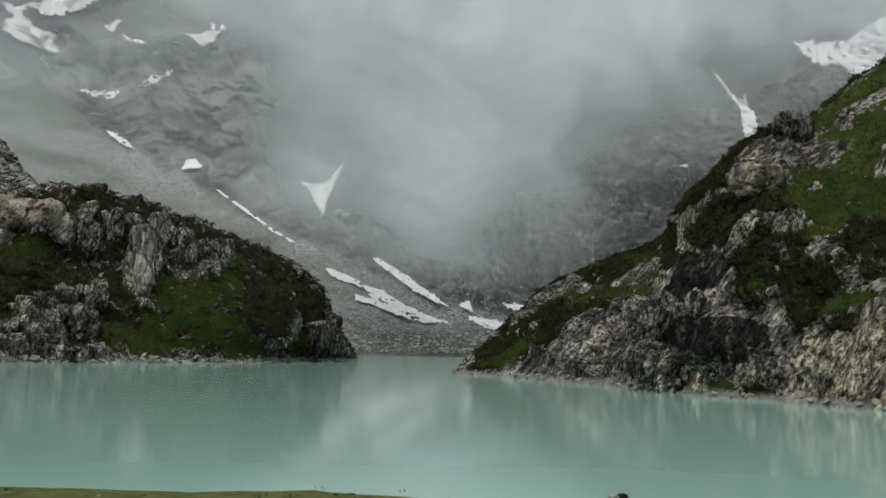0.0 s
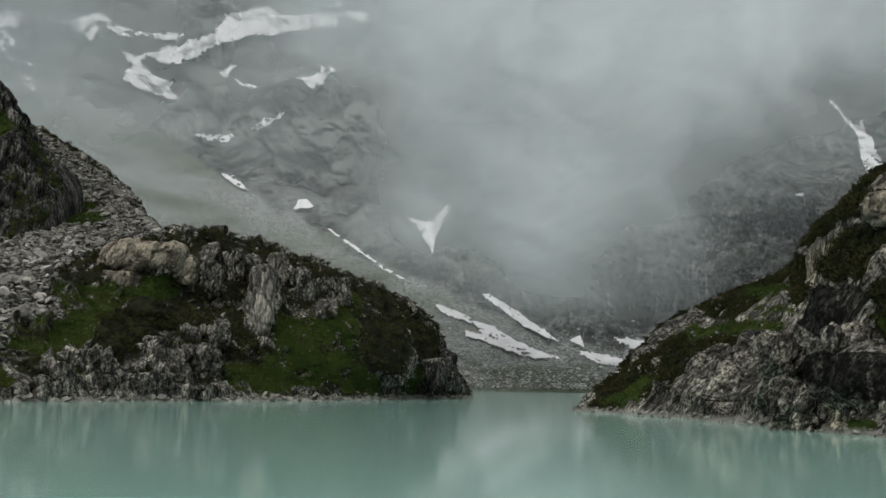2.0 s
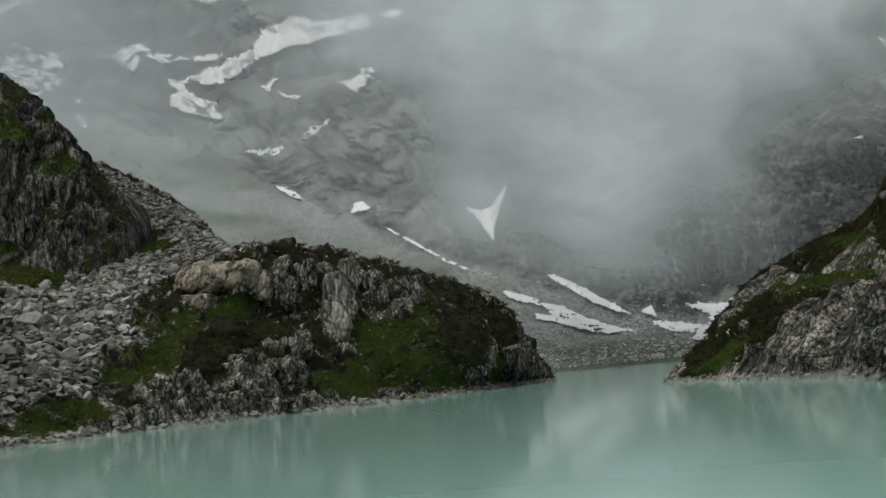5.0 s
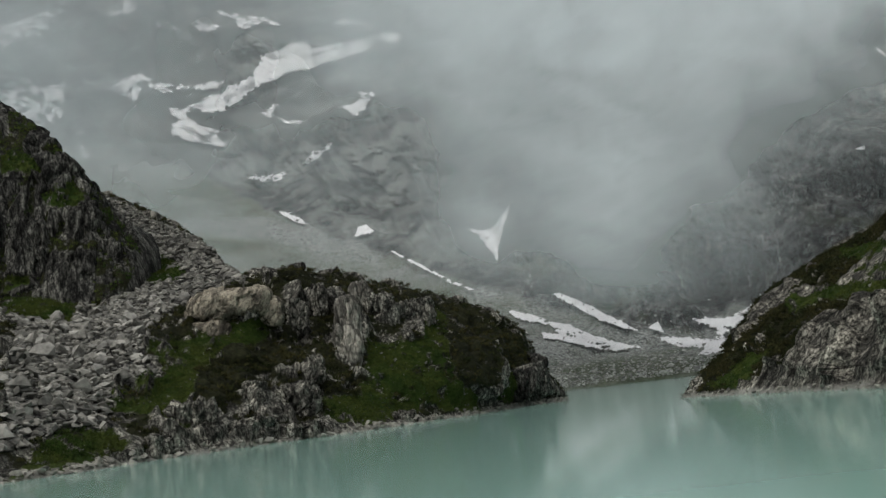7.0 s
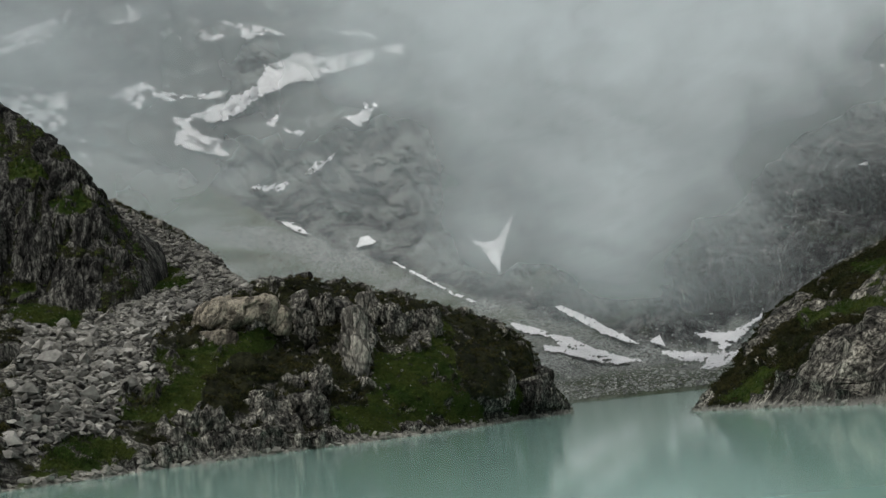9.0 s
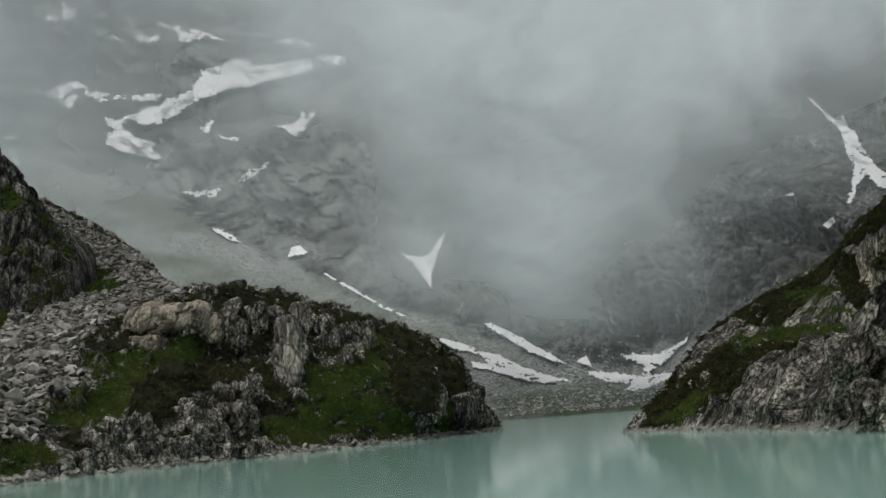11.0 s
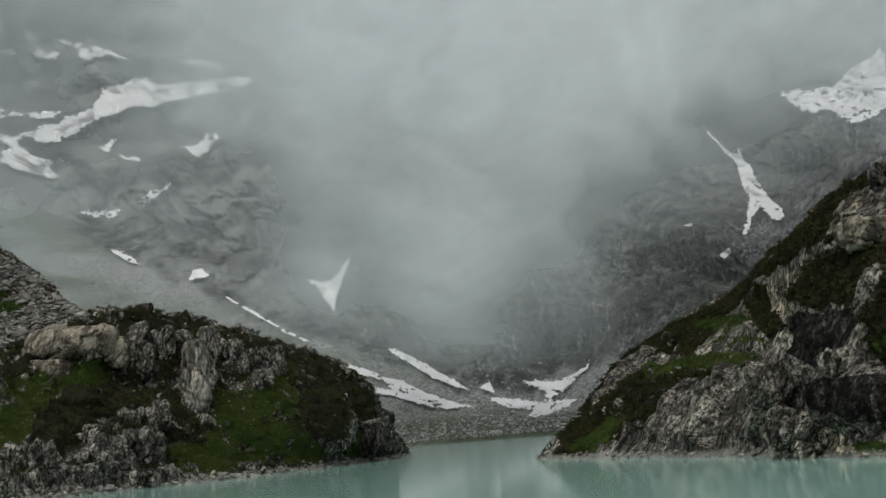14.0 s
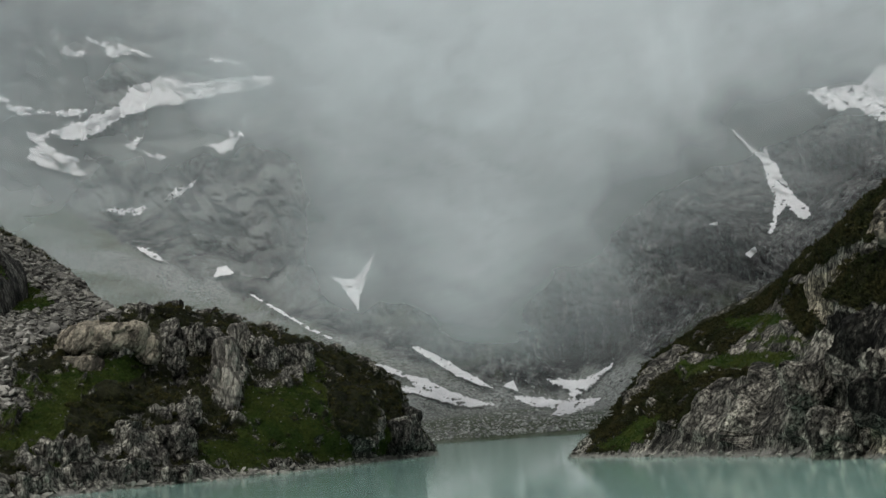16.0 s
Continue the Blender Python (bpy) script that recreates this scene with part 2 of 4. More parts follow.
def plain(name, colour, spread=0.5, scale=3.0, rough=0.9, vary=0.75, other=None):
    """A matt stuff whose tone varies in patches and from piece to piece."""
    m, nt, b = material(name)
    n = noise_tex(nt, scale, 6, 0.65)
    geo = nt.nodes.new("ShaderNodeNewGeometry")
    info = nt.nodes.new("ShaderNodeObjectInfo")
    lo, hi = tuple(c * (1 - spread) for c in colour), tuple(c * (1 + spread) for c in colour)
    c = ramp(nt, n, (0.33, lo), (0.66, hi))
    if other:
        c = mix(nt, ramp(nt, noise_tex(nt, scale * 0.4, 3, 0.5), (0.4, (0, 0, 0)), (0.6, (1, 1, 1))), c, other)
    c = mix(nt, vary, c, ramp(nt, geo.outputs["Random Per Island"], (0, (0.3, 0.3, 0.3)), (1, (1.45, 1.45, 1.4))), "MULTIPLY")
    c = mix(nt, vary * 0.66, c, ramp(nt, info.outputs["Random"], (0, (0.6, 0.6, 0.6)), (1, (1.15, 1.15, 1.12))), "MULTIPLY")
    nt.links.new(c, b.inputs["Base Color"])
    b.inputs["Roughness"].default_value = rough
    b.inputs["Specular IOR Level"].default_value = 0.1
    bump(nt, b, n, 0.5, 0.1)
    return m


BOULDER = plain("boulder_stone", (0.145, 0.142, 0.13), 0.5, 1.2, vary=0.95)
PALE_BOULDER = plain("pale_boulder_stone", (0.29, 0.284, 0.26), 0.35, 1.2)
FAR_STONE = plain("moraine_stone", (0.33, 0.342, 0.325), 0.45, 0.4)
SHORE_STONE = plain("washed_stone", (0.23, 0.225, 0.2), 0.4, 2.0)
SNOW = plain("old_snow", (0.76, 0.765, 0.765), 0.1, 0.05, 0.8, 0.05)
LEAF = plain("alpine_shrub_leaf", (0.019, 0.0235, 0.008), 0.55, 0.8, other=(0.038, 0.0365, 0.013))
BLADE = plain("grass_blade", (0.023, 0.043, 0.0075), 0.4, 0.5, other=(0.044, 0.058, 0.0115))
BANK = plain("bank_turf", (0.075, 0.09, 0.03), 0.5, 4.0)

WATER, nt, b = material("glacial_water")
b.inputs["Base Color"].default_value = (0.2, 0.36, 0.31, 1)
b.distribution = "GGX"
b.inputs["Roughness"].default_value = 0.085
b.inputs["IOR"].default_value = 1.33
nt.links.new(ramp(nt, noise_tex(nt, 0.03, 3, 0.5, (1, 0.5, 1)), (0.35, (0.275, 0.465, 0.4)), (0.65, (0.335, 0.54, 0.465))), b.inputs["Base Color"])

MIST, nt, b = material("mist")
nt.nodes.remove(b)
out = nt.nodes["Material Output"]
dif, trl = nt.nodes.new("ShaderNodeBsdfDiffuse"), nt.nodes.new("ShaderNodeBsdfTranslucent")
clear, body, thick = nt.nodes.new("ShaderNodeBsdfTransparent"), nt.nodes.new("ShaderNodeMixShader"), nt.nodes.new("ShaderNodeMixShader")
dif.inputs[0].default_value = trl.inputs[0].default_value = (0.91, 0.932, 0.962, 1)
body.inputs[0].default_value = 0.4
nt.links.new(dif.outputs[0], body.inputs[1]), nt.links.new(trl.outputs[0], body.inputs[2])
nt.links.new(attribute(nt, "thickness"), thick.inputs[0])
nt.links.new(clear.outputs[0], thick.inputs[1]), nt.links.new(body.outputs[0], thick.inputs[2])
nt.links.new(thick.outputs[0], out.inputs["Surface"])


# ---- the lake ----
me = mesh_of("lake", [(-1500, -60, 0), (1500, -60, 0), (1500, 1300, 0), (-1500, 1300, 0)], [(0, 1, 2, 3)], WATER, smooth=False)
tagged(new("water", me), "still milky turquoise glacial lake with soft reflections", "lake", kind="structure")


# ---- headland with scree, on the lake's one side: rails from the shore to the ridge ----
L_SHORE = [(-75, 45, 0), (-54, 68, 0), (-53, 84, 0), (-51, 95, 0), (-48.8, 106, 0), (-45.5, 115, 0), (-41.9, 121, 0), (-36, 133, 0), (-28, 155, 0), (-22.5, 178, 0), (-17.6, 200, 0), (-15.5, 212, 0)]
L_LOW = [(-90, 60, 6), (-64.4, 85, 5.8), (-64.6, 104, 8.5), (-61.3, 116, 8.7), (-51.8, 120, 7.3), (-49.5, 127, 7.3), (-45.1, 134, 6.1), (-40, 142, 6.2), (-28.4, 157, 4.9), (-22.4, 176, 4.2), (-18.2, 201, 2.2), (-16, 213.5, 0.6)]
L_MID = [(-120, 90, 16), (-85.7, 115, 14.7), (-79.1, 135, 17.4), (-66.4, 128, 14.2), (-62.1, 140, 17.9), (-52.9, 138, 14.3), (-48.4, 147, 14.2), (-41.4, 152, 12.4), (-28.7, 163, 10), (-22.4, 182, 8.8), (-18.8, 203, 4.2), (-16.4, 215, 1)]
L_UPPER = [(-150, 130, 32), (-110.2, 150, 30.5), (-88.3, 152, 25.2), (-84.3, 180, 33.9), (-73.9, 172, 29.7), (-53.7, 143, 20), (-50.3, 155, 20.6), (-42.2, 163, 20.5), (-30.1, 175, 15), (-22.3, 190, 12.9), (-19.6, 206, 7.2), (-16.8, 217, 1.2)]
L_CREST = [(-190, 180, 64.8), (-144.8, 200, 62.1), (-127.1, 215, 59.9), (-103.8, 212, 52.1), (-84.4, 205, 40.0), (-62.5, 165, 26.0), (-51.9, 162, 25.0), (-43.8, 170, 23.1), (-30.9, 184, 18.9), (-23.5, 195, 14.7), (-20.3, 207, 8.6), (-17.2, 219, 0.9)]


def moved(rail, dx, dy, dz=None, z=None):
    return [(x + dx, y + dy, z if dz is None else c + dz) for x, y, c in rail]


def land(name, rails, nu, nv, turf, shrubs, rubble, rock, seed, flip, jitter, heath, upright, lean, fine_u, fine_v, dents=(), stone=None, wet=(), warm=()):
    """A rocky shore lofted over its rails. turf, shrubs and rubble are outlines of what covers it; rock is the relief in metres, its blocks drawn out along an axis that leans by so many degrees."""
    g, uu, vv = loft(rails, nu, nv, fine_u, fine_v)
    n = grid_normals(g) * flip
    p = g.reshape(-1, 3)
    for x, y, z, r, deep in dents:
        g = g - n * (deep * np.exp(-(((g - (x, y, z)) / r) ** 2).sum(2) ** 2))[..., None]
    axis = np.array([math.sin(radians(lean)), 0, math.cos(radians(lean))])
    up = p - (1 - upright) * (p @ axis)[:, None] * axis
    bend = 0.5 * (fbm(p * 0.25, 3, seed + 2)[:, None] - 0.5)
    d1, d2, val, tilt = cells(up * 0.15 + bend, seed + 5)
    e1, e2, val2, tilt2 = cells(up * 0.38 + 7 + bend, seed + 9)
    f1, f2, val3, tilt3 = cells(up * 1.0 + 3, seed + 13)
    relief = 1.8 * (val - 0.5) + 4.4 * tilt - 0.8 * np.exp(-(d2 - d1) * 20)
    relief += 0.6 * (val2 - 0.5) + 2.0 * tilt2 - 0.3 * np.exp(-(e2 - e1) * 16)
    relief += 0.3 * (val3 - 0.5) + 0.6 * tilt3
    relief += 0.5 * (fbm(p * np.array([0.5, 0.5, 0.3]), 5, seed + 30) - 0.5)
    relief = relief.reshape(uu.shape) - relief.mean()
    for _ in range(2):
        relief = (relief + np.roll(relief, 1, 0) + np.roll(relief, -1, 0)) / 3
        relief = (relief + np.roll(relief, 1, 1) + np.roll(relief, -1, 1)) / 3
    a = (fbm(p * 0.5, 5, seed, 0.66) - 0.5).reshape(uu.shape) * 2 * jitter
    b = (fbm(p * 0.5 + 40, 5, seed + 3, 0.66) - 0.5).reshape(uu.shape) * 2 * jitter
    knob = (fbm(p * 0.55 + 9, 4, seed + 61, 0.6)).reshape(uu.shape)
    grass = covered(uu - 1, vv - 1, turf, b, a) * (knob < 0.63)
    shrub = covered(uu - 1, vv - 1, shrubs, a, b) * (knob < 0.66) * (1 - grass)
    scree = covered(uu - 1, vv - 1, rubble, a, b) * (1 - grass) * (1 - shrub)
    crumbs = (fbm(p * 0.8 + 21, 4, seed + 71, 0.6)).reshape(uu.shape)
    ledge = (relief < heath) & (crumbs > 0.46) & (n[..., 2] > 0.25) & (g[..., 2] > 1.0)
    shrub = np.maximum(shrub, ledge * (1 - grass) * (1 - scree))
    bare = 1 - np.clip(np.maximum(grass * 0.85, shrub * 0.6) + scree * 0.75, 0, 0.85)
    k = np.ones(5) / 5
    for axis in (0, 1):
        bare = np.apply_along_axis(lambda row: np.convolve(np.pad(row, 2, mode="edge"), k, "valid"), axis, bare)
    mound = np.abs(fbm(p * 0.32, 3, seed + 52) - 0.5) * shrub.ravel() * 3.0
    soft = 1.5 * (fbm(p * 0.12, 4, seed + 50) - 0.5) + 0.5 * (fbm(p * 0.7, 3, seed + 51) - 0.5) + mound - 0.2
    h = relief * bare * rock + soft.reshape(uu.shape) * (1 - bare)
    edge = np.clip(vv - 0.7, 0.15, 1) * np.clip(np.minimum(uu, uu.max() - uu) / 2.0, 0.3, 1)
    edge = edge * (1 - 0.6 * np.exp(-(((vv - len(rails) + 3) / 0.35) ** 2)))
    g = g + n * (h * edge)[..., None]
    wash = np.clip((0.45 + 0.5 * a / jitter - g[..., 2]) * 3, 0, 1) * 0.7
    # wet holds outlines of damp rock and of painted recess shade
    seep_shade = covered(uu - 1, vv - 1, wet, a * 1.5, b * 1.5)
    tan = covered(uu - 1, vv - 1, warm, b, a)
    seep_shade = seep_shade * (1 - grass) * (1 - shrub)
    me = grid_mesh(name, g, stone or HEADLAND, {"grass": grass, "shrub": shrub, "scree": scree, "wash": wash, "seep_shade": seep_shade, "tan": tan}, 38)
    return new(name, me), g, grid_normals(g) * flip, (grass, shrub, scree)


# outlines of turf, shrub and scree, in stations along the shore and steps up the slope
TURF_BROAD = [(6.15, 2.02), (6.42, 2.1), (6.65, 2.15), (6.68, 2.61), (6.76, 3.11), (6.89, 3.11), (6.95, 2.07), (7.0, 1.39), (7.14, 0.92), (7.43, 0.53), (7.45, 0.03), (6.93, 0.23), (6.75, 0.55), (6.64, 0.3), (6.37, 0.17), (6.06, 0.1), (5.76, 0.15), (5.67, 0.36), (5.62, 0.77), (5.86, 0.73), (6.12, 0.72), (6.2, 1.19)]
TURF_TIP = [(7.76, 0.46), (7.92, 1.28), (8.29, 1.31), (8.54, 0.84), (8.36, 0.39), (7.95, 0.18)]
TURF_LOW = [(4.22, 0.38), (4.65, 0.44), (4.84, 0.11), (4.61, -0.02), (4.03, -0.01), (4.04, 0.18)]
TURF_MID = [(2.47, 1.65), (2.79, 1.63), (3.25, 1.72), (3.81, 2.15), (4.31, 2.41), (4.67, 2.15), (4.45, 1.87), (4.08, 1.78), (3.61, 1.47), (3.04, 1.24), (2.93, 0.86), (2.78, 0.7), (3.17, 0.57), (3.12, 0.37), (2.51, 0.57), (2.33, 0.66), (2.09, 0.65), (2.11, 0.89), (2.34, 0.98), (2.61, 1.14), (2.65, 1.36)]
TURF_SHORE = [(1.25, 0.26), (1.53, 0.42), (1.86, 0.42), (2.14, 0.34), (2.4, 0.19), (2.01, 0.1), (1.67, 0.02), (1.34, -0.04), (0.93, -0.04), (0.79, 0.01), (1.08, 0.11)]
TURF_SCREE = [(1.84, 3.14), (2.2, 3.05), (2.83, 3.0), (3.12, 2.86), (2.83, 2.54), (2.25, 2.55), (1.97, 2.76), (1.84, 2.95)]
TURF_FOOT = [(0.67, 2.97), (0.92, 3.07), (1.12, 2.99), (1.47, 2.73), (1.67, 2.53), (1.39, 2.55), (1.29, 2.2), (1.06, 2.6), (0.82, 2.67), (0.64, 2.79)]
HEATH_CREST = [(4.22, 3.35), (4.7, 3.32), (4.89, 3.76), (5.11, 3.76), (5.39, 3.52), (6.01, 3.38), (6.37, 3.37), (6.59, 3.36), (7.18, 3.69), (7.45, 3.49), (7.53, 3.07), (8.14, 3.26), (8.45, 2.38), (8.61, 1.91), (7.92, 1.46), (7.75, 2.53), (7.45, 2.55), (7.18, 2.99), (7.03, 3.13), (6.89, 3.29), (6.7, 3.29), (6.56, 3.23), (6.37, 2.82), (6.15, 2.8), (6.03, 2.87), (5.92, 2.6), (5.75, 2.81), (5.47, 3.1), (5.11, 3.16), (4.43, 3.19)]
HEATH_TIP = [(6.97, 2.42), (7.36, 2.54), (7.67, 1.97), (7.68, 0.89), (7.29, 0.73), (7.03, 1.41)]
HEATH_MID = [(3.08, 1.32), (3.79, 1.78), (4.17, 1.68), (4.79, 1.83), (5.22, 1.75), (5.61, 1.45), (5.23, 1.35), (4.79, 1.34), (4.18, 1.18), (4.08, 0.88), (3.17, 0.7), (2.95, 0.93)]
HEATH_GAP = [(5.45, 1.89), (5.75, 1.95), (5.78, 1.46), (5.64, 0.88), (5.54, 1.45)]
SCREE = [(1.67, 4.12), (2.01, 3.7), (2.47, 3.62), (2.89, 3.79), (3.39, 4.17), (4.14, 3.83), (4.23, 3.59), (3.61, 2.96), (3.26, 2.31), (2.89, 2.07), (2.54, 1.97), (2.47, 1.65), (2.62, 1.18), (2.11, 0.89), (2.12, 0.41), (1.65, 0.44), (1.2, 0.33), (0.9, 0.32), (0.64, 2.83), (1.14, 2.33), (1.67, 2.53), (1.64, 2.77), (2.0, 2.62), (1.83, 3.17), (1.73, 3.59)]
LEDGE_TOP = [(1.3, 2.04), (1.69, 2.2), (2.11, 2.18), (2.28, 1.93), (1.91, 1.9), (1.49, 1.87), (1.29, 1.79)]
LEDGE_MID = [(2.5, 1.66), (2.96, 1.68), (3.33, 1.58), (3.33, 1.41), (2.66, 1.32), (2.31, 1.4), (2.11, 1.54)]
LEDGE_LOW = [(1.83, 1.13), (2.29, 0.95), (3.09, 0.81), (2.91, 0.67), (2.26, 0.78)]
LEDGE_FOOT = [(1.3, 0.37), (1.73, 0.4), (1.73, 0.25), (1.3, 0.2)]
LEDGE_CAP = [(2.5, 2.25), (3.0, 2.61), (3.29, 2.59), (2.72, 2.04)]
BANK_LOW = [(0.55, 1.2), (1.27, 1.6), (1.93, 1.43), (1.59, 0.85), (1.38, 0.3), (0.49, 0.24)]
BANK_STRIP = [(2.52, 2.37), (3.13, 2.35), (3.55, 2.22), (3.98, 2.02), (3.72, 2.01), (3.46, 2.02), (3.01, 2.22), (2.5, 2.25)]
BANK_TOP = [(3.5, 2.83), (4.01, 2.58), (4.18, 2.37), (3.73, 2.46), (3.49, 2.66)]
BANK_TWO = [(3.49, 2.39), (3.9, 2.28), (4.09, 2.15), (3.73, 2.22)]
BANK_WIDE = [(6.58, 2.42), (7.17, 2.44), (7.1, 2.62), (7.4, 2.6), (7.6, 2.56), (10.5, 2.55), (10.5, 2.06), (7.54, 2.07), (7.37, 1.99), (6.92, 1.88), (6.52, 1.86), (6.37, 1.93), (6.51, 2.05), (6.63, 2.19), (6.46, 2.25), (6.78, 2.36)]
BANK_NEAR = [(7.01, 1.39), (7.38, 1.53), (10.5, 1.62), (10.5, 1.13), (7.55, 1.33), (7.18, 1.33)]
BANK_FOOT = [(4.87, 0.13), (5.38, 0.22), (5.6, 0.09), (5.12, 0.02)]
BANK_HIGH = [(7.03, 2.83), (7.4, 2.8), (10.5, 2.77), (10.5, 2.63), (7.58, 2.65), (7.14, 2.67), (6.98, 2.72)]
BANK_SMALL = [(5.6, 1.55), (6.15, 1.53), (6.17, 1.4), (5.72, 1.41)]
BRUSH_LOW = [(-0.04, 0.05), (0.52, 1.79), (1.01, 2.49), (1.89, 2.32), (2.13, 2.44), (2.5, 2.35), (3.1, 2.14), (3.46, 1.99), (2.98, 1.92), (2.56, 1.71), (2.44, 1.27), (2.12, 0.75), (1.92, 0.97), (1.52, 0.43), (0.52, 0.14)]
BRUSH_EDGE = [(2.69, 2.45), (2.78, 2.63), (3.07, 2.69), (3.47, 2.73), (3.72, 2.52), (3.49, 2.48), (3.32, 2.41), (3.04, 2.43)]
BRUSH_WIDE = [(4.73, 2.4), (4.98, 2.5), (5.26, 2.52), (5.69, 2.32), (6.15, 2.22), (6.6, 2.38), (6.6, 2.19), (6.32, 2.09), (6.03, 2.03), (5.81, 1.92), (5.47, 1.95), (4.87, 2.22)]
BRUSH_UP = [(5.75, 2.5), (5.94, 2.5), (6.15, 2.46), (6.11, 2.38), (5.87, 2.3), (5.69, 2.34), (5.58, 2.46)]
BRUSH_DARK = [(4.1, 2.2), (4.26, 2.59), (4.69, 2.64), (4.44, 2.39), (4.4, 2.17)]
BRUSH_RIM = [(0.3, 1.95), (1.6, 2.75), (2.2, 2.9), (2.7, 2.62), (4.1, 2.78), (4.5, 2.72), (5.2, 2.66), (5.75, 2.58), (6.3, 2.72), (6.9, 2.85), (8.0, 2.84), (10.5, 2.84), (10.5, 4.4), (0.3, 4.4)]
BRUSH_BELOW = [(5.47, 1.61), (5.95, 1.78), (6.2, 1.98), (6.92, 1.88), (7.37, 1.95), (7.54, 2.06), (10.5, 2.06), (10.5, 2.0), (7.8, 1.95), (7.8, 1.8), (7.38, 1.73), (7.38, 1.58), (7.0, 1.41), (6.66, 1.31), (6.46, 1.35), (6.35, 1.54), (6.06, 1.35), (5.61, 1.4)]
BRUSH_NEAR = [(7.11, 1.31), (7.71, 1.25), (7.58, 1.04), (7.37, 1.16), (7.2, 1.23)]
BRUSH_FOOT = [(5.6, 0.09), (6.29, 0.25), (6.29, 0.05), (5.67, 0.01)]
# wet black rock in the chute, recess shade painted into cave and cleft, and rock of a warmer, paler tone
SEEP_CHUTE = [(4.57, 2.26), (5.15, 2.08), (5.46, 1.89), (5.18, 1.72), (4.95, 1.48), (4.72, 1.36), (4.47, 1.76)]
CAVE_SHADE = [(5.03, 1.19), (5.61, 1.26), (6.07, 1.19), (6.18, 0.93), (5.95, 0.75), (5.2, 0.63), (5.01, 0.9)]
CLEFT_SHADE = [(4.1, 2.2), (4.29, 2.76), (4.69, 2.64), (4.44, 2.39), (4.38, 2.14)]
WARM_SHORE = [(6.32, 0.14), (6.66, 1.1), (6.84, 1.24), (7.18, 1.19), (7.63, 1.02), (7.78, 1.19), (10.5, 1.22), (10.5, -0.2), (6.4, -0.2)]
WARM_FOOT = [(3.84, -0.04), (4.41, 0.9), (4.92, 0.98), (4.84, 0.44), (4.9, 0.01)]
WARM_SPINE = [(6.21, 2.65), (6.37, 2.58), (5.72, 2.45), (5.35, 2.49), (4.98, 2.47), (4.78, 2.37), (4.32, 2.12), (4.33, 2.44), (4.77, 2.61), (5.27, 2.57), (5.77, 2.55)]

left_rails = [moved(L_SHORE, 14, -4, z=-6), L_SHORE, L_LOW, L_MID, L_UPPER, L_CREST, moved(L_CREST, -2, 14, dz=-7), moved(L_CREST, -5, 55, z=-6)]
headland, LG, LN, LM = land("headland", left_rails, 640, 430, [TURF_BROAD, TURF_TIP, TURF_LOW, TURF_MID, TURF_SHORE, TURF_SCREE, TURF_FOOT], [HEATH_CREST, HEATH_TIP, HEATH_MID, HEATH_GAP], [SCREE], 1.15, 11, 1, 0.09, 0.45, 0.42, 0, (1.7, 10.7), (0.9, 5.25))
tagged(headland, "grey rocky headland with turf, low shrubs and scree above the lake", "headland")

# ---- crag over the scree ----
C_FOOT = [(-140, 128, 22), (-112, 142, 24), (-96.2, 148, 25), (-86.5, 150, 24), (-78, 152, 26), (-75.5, 157, 29), (-77, 170, 33)]
C_MID = [(-142, 136, 40), (-113, 147, 38), (-97, 151.5, 36), (-87.5, 153, 34), (-80.5, 155, 34), (-78, 160, 34), (-80, 172, 36)]
C_TOP = [(-146, 148, 66), (-115, 158, 58), (-100, 158, 50), (-91, 157, 46), (-86, 158, 46), (-82.5, 163, 40), (-86, 176, 40)]
C_CAP = [(-150, 168, 86), (-122, 172, 75), (-106, 169, 63.5), (-97, 167, 57), (-89, 163, 48.5), (-86, 170, 43), (-90, 182, 41)]


crag_rails = [moved(C_FOOT, 1, -1.5, dz=-5), C_FOOT, C_MID, C_TOP, C_CAP, moved(C_CAP, -3, 16, dz=-8), moved(C_CAP, -3, 26, dz=-40)]
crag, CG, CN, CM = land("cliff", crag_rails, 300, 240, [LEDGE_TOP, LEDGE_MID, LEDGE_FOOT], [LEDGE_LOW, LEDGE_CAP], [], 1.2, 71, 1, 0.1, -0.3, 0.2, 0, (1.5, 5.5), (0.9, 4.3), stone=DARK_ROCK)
tagged(crag, "dark upright rock crag with grassy ledges above the scree", "cliff")

# ---- steep shore across the narrows ----
R_SHORE = [(1.2, 113, 0), (2.2, 109, 0), (5.2, 100, 0), (8.3, 90, 0), (11, 77, 0), (13.2, 68, 0), (14.4, 60, 0), (15.7, 56, 0), (16.9, 50, 0), (18.1, 45, 0), (19.8, 40, 0), (22.2, 33, 0), (26, 15, 0)]
R_MID = [(1.5, 114, 0.2), (2.5, 110, 0.6), (5.4, 103, 1.3), (8.9, 97, 2.4), (11.6, 78, 2.1), (13.9, 70, 3.2), (14.9, 62, 3.1), (16.2, 57, 2.8), (17.6, 52, 2.5), (19.6, 49, 3.5), (21.9, 44, 3.9), (25.8, 38, 5), (32, 18, 6)]
R_UPPER = [(1.8, 115, 0.3), (2.7, 111, 1), (5.7, 107, 2.5), (9.6, 106, 4.9), (13.3, 95, 5.7), (14.9, 76, 6.8), (15.9, 66, 7.6), (17.8, 62, 9.6), (20.3, 60, 8.8), (22.3, 55, 8.3), (26, 52, 9.1), (32.8, 48, 10.8), (45, 25, 14)]
